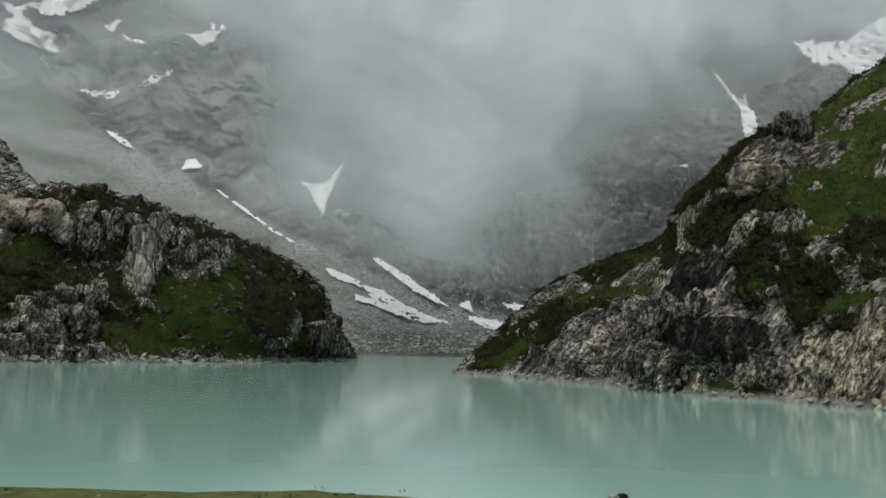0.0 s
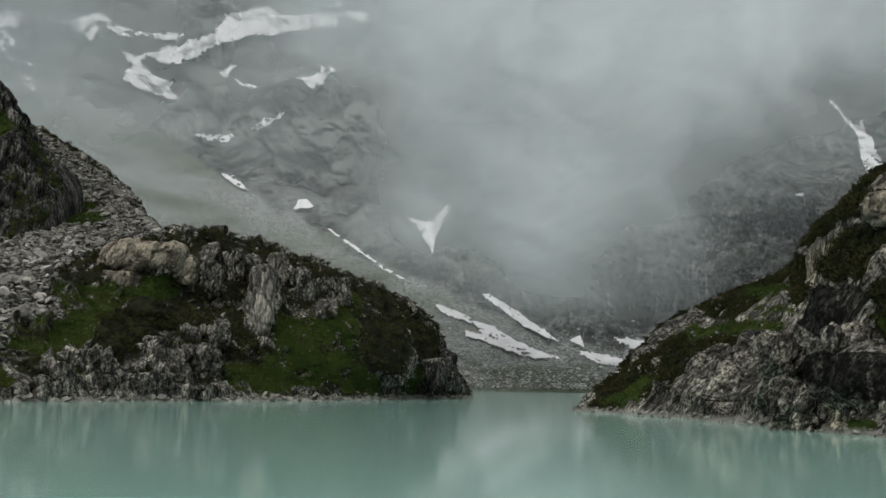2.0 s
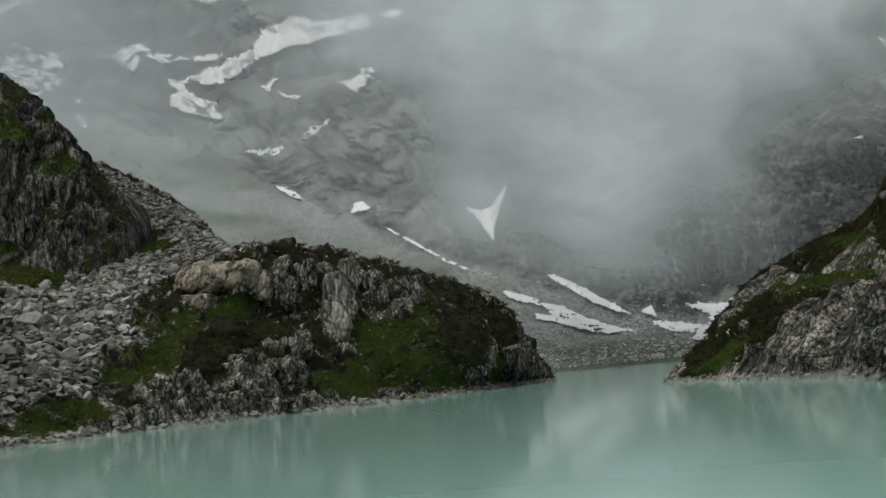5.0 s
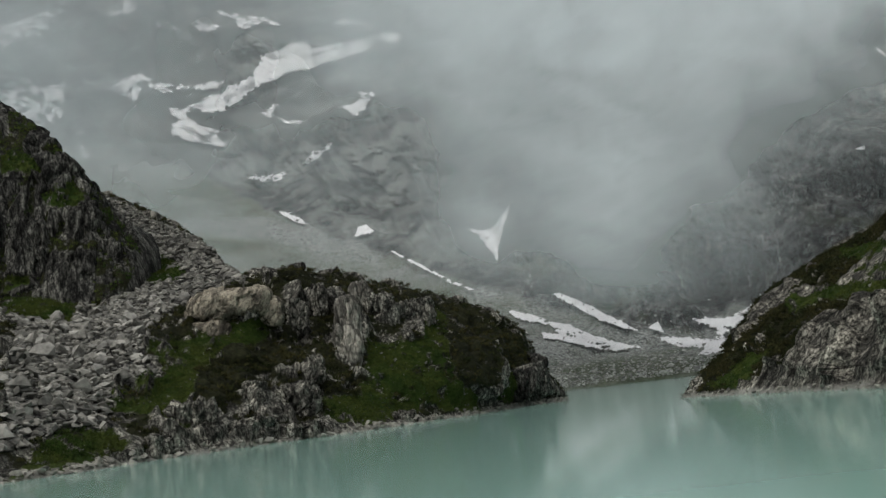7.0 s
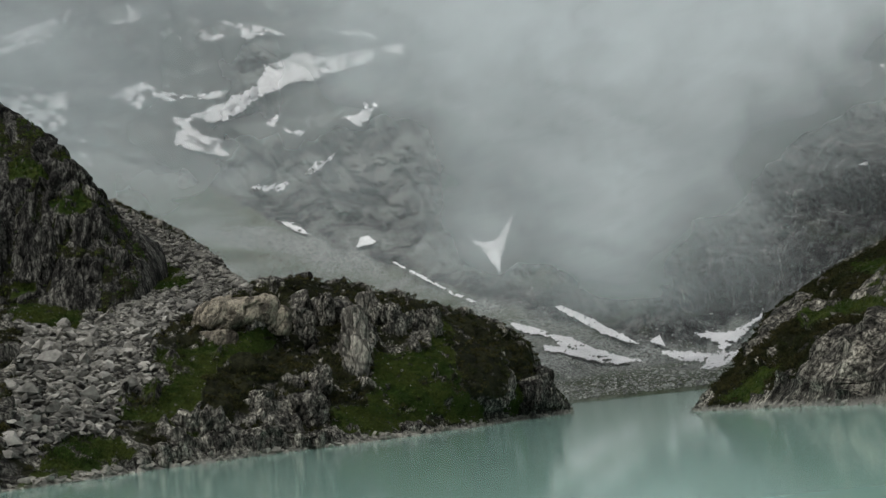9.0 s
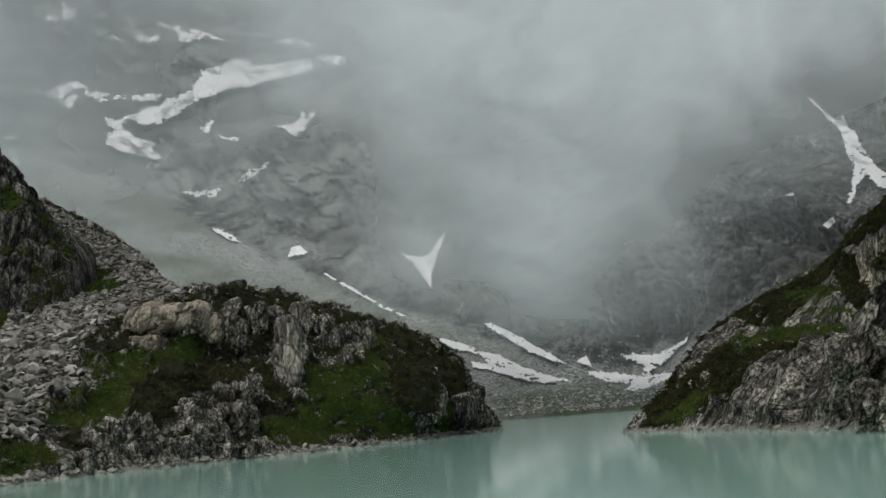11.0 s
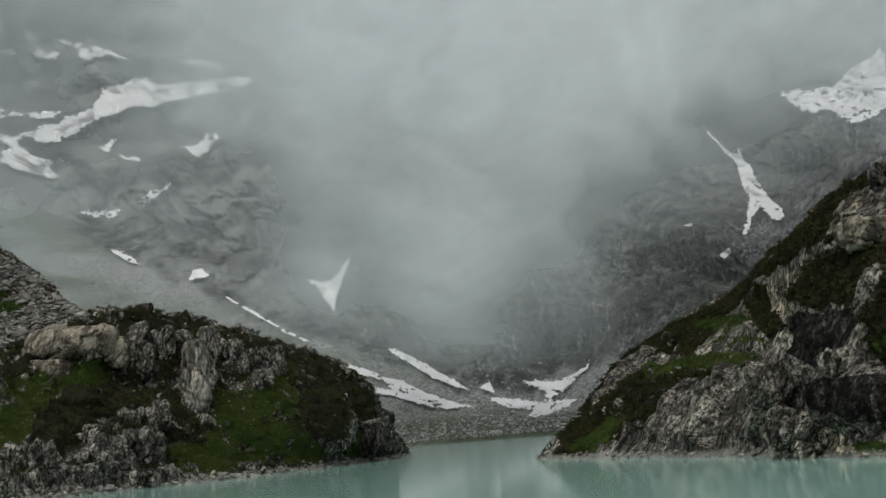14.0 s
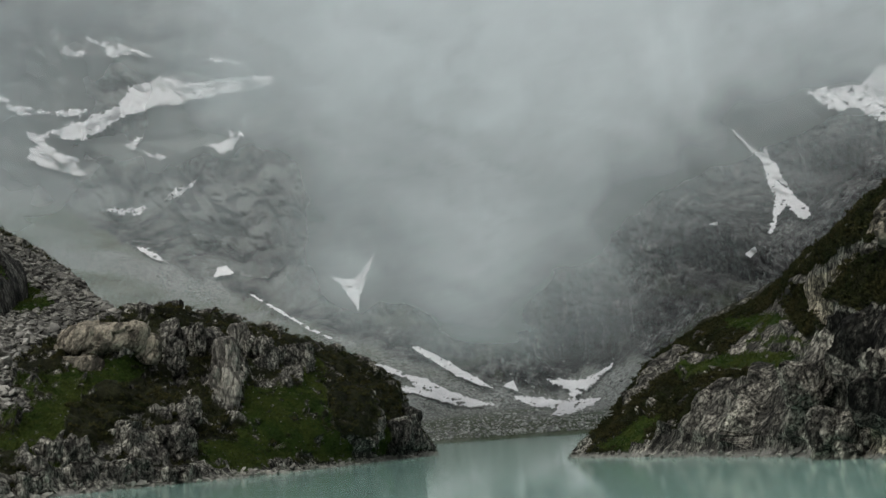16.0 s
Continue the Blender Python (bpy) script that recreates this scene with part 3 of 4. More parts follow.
R_CREST = [(2, 117, 0.3), (3, 113, 1.3), (6.2, 112, 3.8), (10.9, 118, 8.5), (17.8, 130, 12.6), (24.6, 125, 15.2), (20.9, 90, 15.5), (22.3, 77, 17.6), (25.5, 74, 18.7), (31.8, 78, 23.7), (40.3, 80, 29.2), (55.6, 80, 40.5), (80, 60, 50)]
R_BACK = [(3, 122, -4), (6, 121, -4), (12, 124, -2), (18, 140, 5), (26, 162, 13), (42, 202, 22), (38, 130, 17), (36, 98, 15), (38, 92, 16), (48, 98, 22), (60, 100, 30), (80, 100, 40), (110, 80, 55)]


right_rails = [moved(R_SHORE, -6, -2, z=-5), R_SHORE, R_MID, R_UPPER, R_CREST, R_BACK, moved(R_BACK, 10, 30, dz=-18)]
spur, RG, RN, RM = land("shore_slope", right_rails, 700, 440, [BANK_LOW, BANK_STRIP, BANK_TOP, BANK_TWO, BANK_WIDE, BANK_NEAR, BANK_FOOT, BANK_HIGH, BANK_SMALL], [BRUSH_LOW, BRUSH_EDGE, BRUSH_WIDE, BRUSH_UP, BRUSH_DARK, BRUSH_RIM, BRUSH_BELOW, BRUSH_NEAR, BRUSH_FOOT], [], 0.8, 131, -1, 0.06, -0.6, 0.35, 38, (0.7, 10.4), (0.9, 4.4), [(15.4, 60.3, 3.2, 1.7, 1.9), (15.9, 66.5, 6.2, 1.8, 1.6)], SHORE_ROCK, [SEEP_CHUTE, CAVE_SHADE, CLEFT_SHADE], [WARM_SHORE, WARM_FOOT, WARM_SPINE])
tagged(spur, "steep slope of ribbed grey rock, turf and shrubs above a lake", "slope")

# ---- the mountains round the head of the lake: distance by bearing and by height angle ----
AZ = (-70, -45, -30, -20, -12, -5, 0, 5, 10, 16, 24, 45, 70)
EL = (-0.6, 0.2, 1.5, 4, 8, 13, 19, 26, 40)
REACH = [
    (500, 600, 760, 800, 800, 810, 790, 760, 720, 700, 650, 500, 400),
    (520, 620, 800, 830, 830, 830, 810, 790, 740, 720, 670, 520, 420),
    (560, 680, 880, 930, 930, 950, 1080, 1100, 900, 800, 720, 560, 450),
    (600, 740, 1000, 1100, 1150, 1150, 1160, 1190, 1060, 960, 830, 620, 500),
    (680, 860, 1300, 1400, 1450, 1280, 1220, 1240, 1200, 1130, 980, 700, 560),
    (760, 1000, 1650, 1850, 1850, 1480, 1390, 1390, 1340, 1420, 1230, 800, 620),
    (850, 1200, 2200, 2500, 2400, 1750, 1550, 1520, 1540, 1750, 1600, 950, 700),
    (950, 1400, 2600, 2900, 2800, 2100, 1850, 1800, 1800, 2000, 1900, 1150, 800),
    (1000, 1600, 2700, 3000, 3000, 2500, 2200, 2100, 2100, 2300, 2200, 1350, 900),
]


# height angle by bearing at which the scree ends and the rock walls begin
FOOT_AZ = (-70, -40, -26.2, -22.7, -19.4, -16, -13.2, -8.1, -4, 0.4, 3.6, 6.2, 7.4, 10.6, 20, 70)
FOOT_EL = (18, 16.5, 14.6, 13.5, 11.7, 9.9, 8.6, 6.0, 4.6, 2.4, 2.0, 2.9, 3.3, 3.6, 3, 3)


def reach(az, el, fine=1.0):
    """Distance of the mountain side at bearings and height angles in degrees, with ribs and gullies."""
    a = np.interp(az, AZ, np.arange(len(AZ)))
    e = np.interp(el, EL, np.arange(len(EL)))
    table = np.asarray(REACH, float)
    i, j = np.clip(np.floor(e).astype(int), 0, len(EL) - 2), np.clip(np.floor(a).astype(int), 0, len(AZ) - 2)
    f, h = e - i, a - j
    f, h = f * f * (3 - 2 * f) * 0.4 + f * 0.6, h * h * (3 - 2 * h) * 0.4 + h * 0.6
    d = (table[i, j] * (1 - h) + table[i, j + 1] * h) * (1 - f) + (table[i + 1, j] * (1 - h) + table[i + 1, j + 1] * h) * f
    q = np.stack([az * 0.3 + 0.12 * el, el * 0.3, 0 * az], 1)
    q = q + 0.5 * (fbm(q * 1.3 + 3, 4, 291)[:, None] - 0.5) * np.array([1, 1, 0])
    foot = np.interp(az, FOOT_AZ, FOOT_EL) + 1.6 * (fbm(np.stack([az * 0.9, el * 0.9, 0 * az], 1), 4, 281) - 0.5)
    scree_side = np.clip((foot - el) / 0.5 + 0.5, 0, 1)
    rough = np.clip((el - foot) / 2.5, 0, 1) * 0.95 + 0.05
    d = d + rough * (d * 0.15 * (ridged(q, 6, 301, 0.52) - 0.55) + fine * d * 0.022 * (ridged(q * np.array([7, 1.6, 1]), 6, 321) - 0.55))
    d = d + 6 * (fbm(np.stack([az * 4, el * 5, 0 * az], 1), 4, 331) - 0.5)
    return d, rough, scree_side


def bearing_point(az, el, d):
    a, e = np.radians(az), np.radians(el)
    return np.stack([d * np.sin(a) - 3, d * np.cos(a), d * np.tan(e) + 2.3], 1)


def far_point(az, el):
    d, rough, scree_side = reach(az, el)
    return bearing_point(az, el, d), rough, scree_side


azs, els = np.concatenate([np.linspace(-70, -34, 60), np.linspace(-33.9, 26, 640), np.linspace(26.3, 70, 60)]), np.concatenate([np.linspace(-0.6, 24, 380), np.linspace(24.3, 40, 40)])
aa, ee = np.meshgrid(azs, els, indexing="ij")
pts, rough, scree_side = far_point(aa.ravel(), ee.ravel())
turf = np.clip((fbm(pts * 0.02, 4, 351) - 0.52) * 6, 0, 1) * np.clip((9 - ee.ravel()) / 3, 0, 1) * 0.5
turf = np.maximum(turf, scree_side * np.clip(0.3 + 3.0 * (fbm(pts * 0.008, 5, 357) - 0.5), 0, 0.85))
rubble = np.maximum(scree_side, np.clip((-4 - aa.ravel()) / 6, 0, 1) * np.clip(0.2 + 3.0 * (fbm(pts * 0.012, 5, 361) - 0.5), 0, 0.7))
me = grid_mesh("mountain", pts.reshape(len(azs), len(els), 3), MOUNTAIN, {"grass": turf, "shrub": 0 * turf, "scree": rubble, "wash": 0 * turf, "seep_shade": 0 * turf, "tan": 0 * turf})
tagged(new("mountain", me), "grey rock walls and scree slopes of a cloud-hung cirque", "mountain", kind="structure")


# ---- snow ----
def snow_patch(outline, label, ragged=0.12, holes=0.3, depth=0.011):
    """Snow lying on the mountain side inside an outline of bearings and height angles, with a melted, ragged edge: each separate field is a thing."""
    o = np.asarray(outline, float)
    lo, hi = o.min(0) - 0.3, o.max(0) + 0.3
    x, y = np.arange(lo[0], hi[0], 0.04), np.arange(lo[1], hi[1], 0.03)
    xx, yy = np.meshgrid(x, y, indexing="ij")
    q = np.stack([xx.ravel(), yy.ravel(), 0 * xx.ravel()], 1)
    jx = xx + (ragged * 6 * (fbm(q * 4.0, 5, 401, 0.85) - 0.5)).reshape(xx.shape)
    jy = yy + (ragged * 5 * (fbm(q * 4.0 + 30, 5, 405, 0.85) - 0.5)).reshape(xx.shape)
    keep = inside(jx, jy, [tuple(c) for c in outline]) & (fbm(q * np.array([3.0, 6.0, 1]) + 80, 5, 411, 0.75).reshape(xx.shape) < 0.95 - holes)
    d, _, _ = reach(q[:, 0], q[:, 1], 0.3)
    d = d.reshape(xx.shape)
    for _ in range(5):
        d = np.pad(d, 1, mode="edge")
        d = (d[:-2, 1:-1] + d[2:, 1:-1] + d[1:-1, :-2] + d[1:-1, 2:] + d[1:-1, 1:-1]) / 5
    p = bearing_point(q[:, 0], q[:, 1], d.ravel() * (1 - depth))
    faces = grid_faces(*xx.shape)
    faces = faces[keep.ravel()[faces].all(1)]
    field = np.arange(len(p))
    while True:
        low = np.repeat(field[faces].min(1), 4)
        before = field.copy()
        np.minimum.at(field, faces.ravel(), low)
        field = field[field]
        if (field == before).all():
            break
    for k in np.unique(field[faces[:, 0]]) if len(faces) else ():
        mine = faces[field[faces[:, 0]] == k]
        if len(mine) > 24:
            used, mine = np.unique(mine, return_inverse=True)
            me = mesh_of("snow_patch", p[used], mine.reshape(-1, 4), SNOW)
            tagged(new("snow_patch", me), label, "snow", group="snow on the mountains")


OLD = "old grey-white snow lying on a rocky mountain slope"
GULLY = "white snow filling a steep gully in the rock wall"
FLAT = "flat ragged snow field on rubble at the cliff foot"
GLACIER = "broad tongue of grey-white glacier snow below the clouds"
STREAM = "thin broken line of snow and meltwater down a scree slope"
CONE = "small cone of avalanche snow at the cliff foot"
SHOULDER = "wide snow field on the shoulder below the clouds"
snow_patch([(-22.5, 16.36), (-21.53, 16.25), (-20.86, 16.61), (-19.72, 16.91), (-19.09, 17.3), (-18.17, 17.66), (-17.67, 18.11), (-17.47, 18.67), (-16.24, 18.95), (-15.59, 19.38), (-14.44, 18.81), (-12.58, 19.08), (-10.11, 19.27), (-9.57, 18.64), (-12.06, 18.32), (-14.54, 17.88), (-16.39, 17.54), (-17.78, 17.07), (-18.73, 16.42), (-19.81, 15.92), (-20.68, 15.98), (-21.23, 16.29), (-21.56, 15.89), (-21.03, 15.38), (-19.75, 15.07), (-20.06, 14.8), (-19.4, 14.12), (-20.54, 14.32), (-21.67, 14.62), (-22.49, 15.09), (-22.1, 15.64)], GLACIER, 0.12, 0.2, 0.02)
snow_patch([(-26.08, 17.89), (-25.55, 17.54), (-24.98, 17.58), (-24.09, 18.1), (-23.39, 18.02), (-23.0, 17.56), (-21.42, 17.43), (-19.37, 17.51), (-19.84, 17.12), (-21.45, 17.15), (-22.32, 17.05), (-23.22, 17.29), (-23.46, 17.8), (-23.81, 17.12), (-24.15, 16.77), (-25.02, 17.17), (-25.7, 17.38)], OLD, 0.11, 0.29)
snow_patch([(-32.09, 18.47), (-30.53, 18.22), (-29.48, 18.08), (-28.57, 17.66), (-27.6, 17.92), (-27.37, 17.23), (-27.64, 16.56), (-27.88, 15.88), (-28.33, 15.2), (-28.75, 14.94), (-29.12, 15.36), (-29.35, 15.91), (-30.63, 16.61), (-32.16, 17.15)], GLACIER, 0.16, 0.4, 0.018)
snow_patch([(-31.99, 20.05), (-30.39, 20.47), (-28.74, 21.01), (-27.62, 21.28), (-27.02, 21.94), (-27.38, 20.88), (-27.83, 20.35), (-28.81, 19.95), (-29.92, 19.55), (-30.46, 19.41), (-32.05, 19.13)], GLACIER, 0.16, 0.36, 0.018)
snow_patch([(-27.2, 15.44), (-26.82, 15.37), (-26.53, 14.86), (-26.72, 14.82)], OLD, 0.11, 0.29)
snow_patch([(-27.19, 14.83), (-26.85, 14.66), (-26.55, 14.17), (-26.64, 13.76), (-26.91, 14.19)], OLD, 0.11, 0.29)
snow_patch([(-25.84, 20.92), (-24.84, 21.12), (-24.27, 21.06), (-24.34, 21.92), (-23.63, 21.8), (-22.23, 21.34), (-21.97, 21.0), (-23.68, 21.32), (-23.85, 20.97), (-25.42, 20.86)], OLD, 0.11, 0.29)
snow_patch([(-23.02, 20.6), (-22.29, 20.66), (-21.51, 20.27), (-22.04, 20.18), (-22.61, 20.31)], OLD, 0.11, 0.29)
snow_patch([(-21.47, 20.71), (-20.7, 20.51), (-19.68, 20.33), (-19.11, 20.11), (-20.01, 19.96), (-20.87, 20.19)], OLD, 0.11, 0.29)
snow_patch([(-19.6, 21.1), (-19.04, 20.8), (-17.85, 20.73), (-16.69, 20.38), (-15.77, 19.9), (-16.43, 20.0), (-17.0, 20.26), (-17.91, 20.18), (-17.5, 19.79), (-18.52, 20.07), (-18.77, 20.51), (-19.34, 20.73)], OLD, 0.11, 0.29)
snow_patch([(-13.68, 20.16), (-12.46, 20.14), (-10.97, 19.78), (-11.32, 19.39), (-12.52, 19.64)], OLD, 0.11, 0.29)
snow_patch([(-18.45, 15.69), (-17.47, 15.76), (-17.13, 16.17), (-16.37, 16.31), (-16.84, 16.06), (-17.2, 15.46), (-17.63, 15.57)], OLD, 0.11, 0.29)
snow_patch([(-16.9, 15.49), (-15.58, 15.27), (-15.52, 14.97), (-16.63, 15.27)], OLD, 0.11, 0.29)
snow_patch([(-13.72, 15.74), (-12.95, 15.9), (-12.33, 16.04), (-12.58, 16.5), (-11.45, 16.25), (-11.89, 15.86), (-12.41, 15.33), (-12.82, 14.9), (-13.01, 15.38)], OLD, 0.11, 0.29)
snow_patch([(-18.9, 12.62), (-17.78, 12.61), (-16.89, 12.68), (-16.36, 12.93), (-16.62, 12.46), (-17.53, 12.13), (-18.39, 12.37)], OLD, 0.11, 0.29)
snow_patch([(-15.81, 13.08), (-15.31, 13.56), (-14.69, 13.74), (-14.06, 14.09), (-14.41, 13.63), (-15.06, 13.1), (-15.53, 12.94)], OLD, 0.11, 0.29)
snow_patch([(-10.79, 16.18), (-10.67, 16.17), (-10.85, 15.17), (-10.7, 14.42), (-10.84, 14.73)], STREAM, 0.05, 0.2, 0.014)
snow_patch([(13.86, 14.5), (14.41, 13.8), (14.89, 13.07), (15.31, 12.59), (15.37, 11.72), (15.51, 11.28), (15.72, 10.68), (15.51, 10.14), (15.46, 9.71), (15.09, 8.96), (15.37, 9.01), (15.73, 9.68), (16.22, 10.24), (16.57, 9.72), (16.94, 9.38), (17.3, 9.62), (17.17, 10.12), (16.69, 10.69), (16.35, 11.31), (16.15, 11.9), (16.18, 12.18), (15.69, 12.68), (15.51, 13.56), (15.36, 13.01), (14.8, 13.51), (14.18, 14.31)], GULLY, 0.07, 0.22)
snow_patch([(13.86, 8.13), (14.46, 8.46), (14.55, 8.11), (14.11, 7.87)], OLD, 0.04, 0.05)
snow_patch([(12.56, 7.87), (12.99, 7.91), (12.91, 7.72)], OLD, 0.04, 0.05)
snow_patch([(13.29, 7.65), (13.87, 7.78), (13.8, 7.62)], OLD, 0.04, 0.05)
snow_patch([(10.91, 9.73), (11.55, 9.77), (11.41, 9.61)], OLD, 0.04, 0.05)
snow_patch([(12.12, 9.77), (12.79, 9.92), (12.68, 9.67)], OLD, 0.04, 0.05)
snow_patch([(5.58, 8.18), (6.07, 8.14), (6.0, 7.97)], OLD, 0.04, 0.05)
snow_patch([(17.95, 15.69), (18.62, 14.84), (19.29, 14.44), (19.96, 14.56), (20.35, 14.19), (20.75, 13.89), (21.01, 13.66), (21.53, 13.71), (23.08, 14.13), (23.13, 17.02), (21.3, 16.26), (20.5, 15.66), (18.9, 15.71)], SHOULDER, 0.12, 0.27, 0.018)
snow_patch([(-7.61, 12.93), (-7.09, 13.48), (-6.99, 13.28)], OLD, 0.06, 0.18)
snow_patch([(-6.67, 13.82), (-6.15, 14.07), (-6.41, 13.77)], OLD, 0.06, 0.18)
snow_patch([(-7.79, 9.06), (-7.07, 8.64), (-6.34, 8.6), (-5.87, 9.01), (-4.93, 9.98), (-5.6, 8.7), (-5.95, 7.7), (-6.15, 6.84), (-6.55, 7.59), (-7.09, 8.35)], GULLY, 0.07, 0.22)
snow_patch([(-13.57, 8.96), (-13.27, 9.53), (-12.78, 9.59), (-12.37, 9.15), (-13.18, 9.03)], OLD, 0.05, 0.08)
snow_patch([(-12.25, 8.45), (-11.3, 7.94), (-10.54, 7.46), (-9.4, 6.68), (-8.45, 6.09), (-6.73, 5.17), (-6.74, 4.99), (-8.46, 5.87), (-9.41, 6.47), (-10.55, 7.25), (-11.31, 7.73)], STREAM, 0.04, 0.3, 0.014)
snow_patch([(-3.72, 4.87), (-3.13, 4.89), (-1.7, 4.01), (-0.57, 3.25), (0.65, 2.41), (-0.03, 2.55), (-1.36, 3.22), (-2.3, 3.87)], FLAT, 0.06, 0.25)
snow_patch([(-6.05, 4.35), (-4.88, 4.02), (-3.74, 3.46), (-2.96, 3.21), (-1.83, 2.55), (-0.11, 1.82), (0.76, 1.6), (-0.72, 1.53), (-2.06, 1.91), (-3.41, 2.39), (-4.37, 2.64), (-4.36, 2.97), (-3.58, 2.83), (-3.94, 3.3), (-4.91, 3.56), (-5.68, 3.9)], FLAT, 0.06, 0.25)
snow_patch([(0.96, 2.52), (1.57, 2.81), (1.85, 2.13)], CONE, 0.02, 0.0)
snow_patch([(1.44, 1.98), (2.45, 1.91), (3.99, 1.57), (6.12, 1.54), (5.51, 1.19), (3.92, 0.73), (3.25, 0.87), (3.66, 1.13), (2.22, 1.42)], FLAT, 0.07, 0.24)
snow_patch([(3.22, 2.69), (4.29, 2.62), (5.26, 2.55), (6.68, 3.27), (7.4, 3.65), (5.51, 2.16), (4.8, 1.73), (4.77, 1.44), (4.2, 1.58), (4.43, 1.99), (3.49, 2.4)], FLAT, 0.08, 0.3)
snow_patch([(-17.4, 10.7), (-16.6, 10.6), (-15.7, 9.85), (-16.5, 10.05)], OLD, 0.06, 0.2)


# ---- mist hanging in front of the walls ----
# ---- the mist: how thick it is ----
MIST_AZ = (-30, -24, -18, -12, -6, 0, 5, 10, 15, 20, 26)
MIST_EL = (3, 5, 8, 11, 14, 17, 20, 23)
# share of the wall that the mist hides, by height angle and bearing
MIST_SHARE = [
    (0.06, 0.06, 0.05, 0.04, 0.05, 0.06, 0.08, 0.04, 0.03, 0.03, 0.03),
    (0.16, 0.16, 0.12, 0.08, 0.18, 0.48, 0.30, 0.08, 0.03, 0.03, 0.03),
    (0.28, 0.25, 0.18, 0.18, 0.54, 0.84, 0.44, 0.15, 0.07, 0.06, 0.05),
    (0.36, 0.33, 0.22, 0.24, 0.58, 0.88, 0.64, 0.40, 0.22, 0.14, 0.12),
    (0.45, 0.44, 0.36, 0.38, 0.68, 0.84, 0.76, 0.68, 0.50, 0.40, 0.45),
    (0.56, 0.58, 0.49, 0.68, 0.85, 0.90, 0.90, 0.90, 0.86, 0.82, 0.84),
    (0.72, 0.60, 0.57, 0.83, 0.94, 0.96, 0.96, 0.96, 0.95, 0.95, 0.95),
    (0.76, 0.66, 0.72, 0.95, 0.98, 0.98, 0.98, 0.98, 0.98, 0.97, 0.97),
]


# ---- mist hanging in front of the walls ----
def mist_bank(radius, seed, share):
    """One layer of the mist: wisps and billows, thicker towards the clouds."""
    az, el = np.linspace(-75, 75, 330), np.concatenate([np.linspace(0.3, 26, 170), np.linspace(26.5, 70, 20)])
    a, e = np.meshgrid(az, el, indexing="ij")
    fa, fe = np.interp(a, MIST_AZ, np.arange(len(MIST_AZ))), np.interp(e, MIST_EL, np.arange(len(MIST_EL)))
    table = np.asarray(MIST_SHARE)
    rows = spline(table, fe.ravel())
    i = np.clip(np.floor(fa.ravel()).astype(int), 0, len(MIST_AZ) - 2)
    f = fa.ravel() - i
    f = f * f * (3 - 2 * f)
    k = np.arange(len(i))
    hidden = np.clip(rows[k, i] * (1 - f) + rows[k, i + 1] * f, 0.01, 0.985).reshape(a.shape)
    q = np.stack([a.ravel() * 0.11, e.ravel() * 0.15 + a.ravel() * 0.03, np.full(a.size, seed * 1.7)], 1)
    puff = fbm(q + 1.1 * (fbm(q * 1.2 + 5, 3, seed + 8)[:, None] - 0.5), 6, seed, 0.56).reshape(a.shape)
    t = -np.log(1 - hidden) * np.clip(1 + 2.1 * (puff - 0.5), 0.35, 1.9) * np.clip((e - 0.3) / 2.5, 0, 1)
    t = 1 - np.exp(-t * share)
    ra, re = np.radians(a), np.radians(e)
    g = np.stack([radius * np.sin(ra) * np.cos(re * 0.8) - 3, radius * np.cos(ra) * np.cos(re * 0.8), radius * np.tan(np.minimum(re, 1.05)) + 2.3], -1)
    me = grid_mesh("mist", g, MIST, {"thickness": t})
    tagged(new("mist", me), "pale grey mist and low cloud before the rock walls", "mist", kind="structure")


mist_bank(690, 501, 0.52)
mist_bank(640, 541, 0.48)


# ---- stones, shrubs and grass ----
rng = np.random.default_rng(5)


def stone_hull(k, flat):
    """An angular broken stone about one metre across."""
    bm = bmesh.new()
    r = np.random.default_rng(900 + k)
    for q in r.normal(size=(13, 3)):
        q = q / np.linalg.norm(q) * r.uniform(0.38, 0.56)
        bm.verts.new((q[0], q[1] * r.uniform(0.7, 1), q[2] * flat))
    res = bmesh.ops.convex_hull(bm, input=bm.verts)
    bmesh.ops.delete(bm, geom=[q for q in bm.verts if not q.link_faces], context="VERTS")
    bmesh.ops.triangulate(bm, faces=bm.faces)
    bm.verts.ensure_lookup_table()
    v = np.array([q.co[:] for q in bm.verts])
    f = np.array([[q.index for q in face.verts] for face in bm.faces])
    bm.free()
    return v, f


HULLS = [stone_hull(k, (0.38, 0.5, 0.65, 0.42)[k % 4]) for k in range(12)]


def turn_of(r, lean=0.3):
    return np.array(Euler((r.normal() * lean, r.normal() * lean, r.uniform(0, 6.3))).to_matrix())


def heap(name, places, sizes, mat):
    """Many stones joined into one mesh."""
    vs, fs, n = [], [], 0
    for p, s in zip(places, sizes):
        v, f = HULLS[rng.integers(len(HULLS))]
        vs.append(v @ turn_of(rng).T * s + p)
        fs.append(f + n)
        n += len(v)
    return new(name, mesh_of(name, np.concatenate(vs), np.concatenate(fs), mat, smooth=False))


def singles(parent, name, places, sizes, mat):
    """Stones that can be picked apart, each an object under the heap."""
    meshes = [mesh_of(name, v, f, mat, smooth=False) for v, f in HULLS]
    for q, s in zip(places, sizes):
        ob = new(name, meshes[rng.integers(len(meshes))])
        ob.parent = parent
        ob.matrix_basis = Matrix.LocRotScale(Vector(q) + Vector((0, 0, s * 0.1)), Euler((rng.normal() * 0.4, rng.normal() * 0.4, rng.uniform(0, 6.3))), (s, s, s))


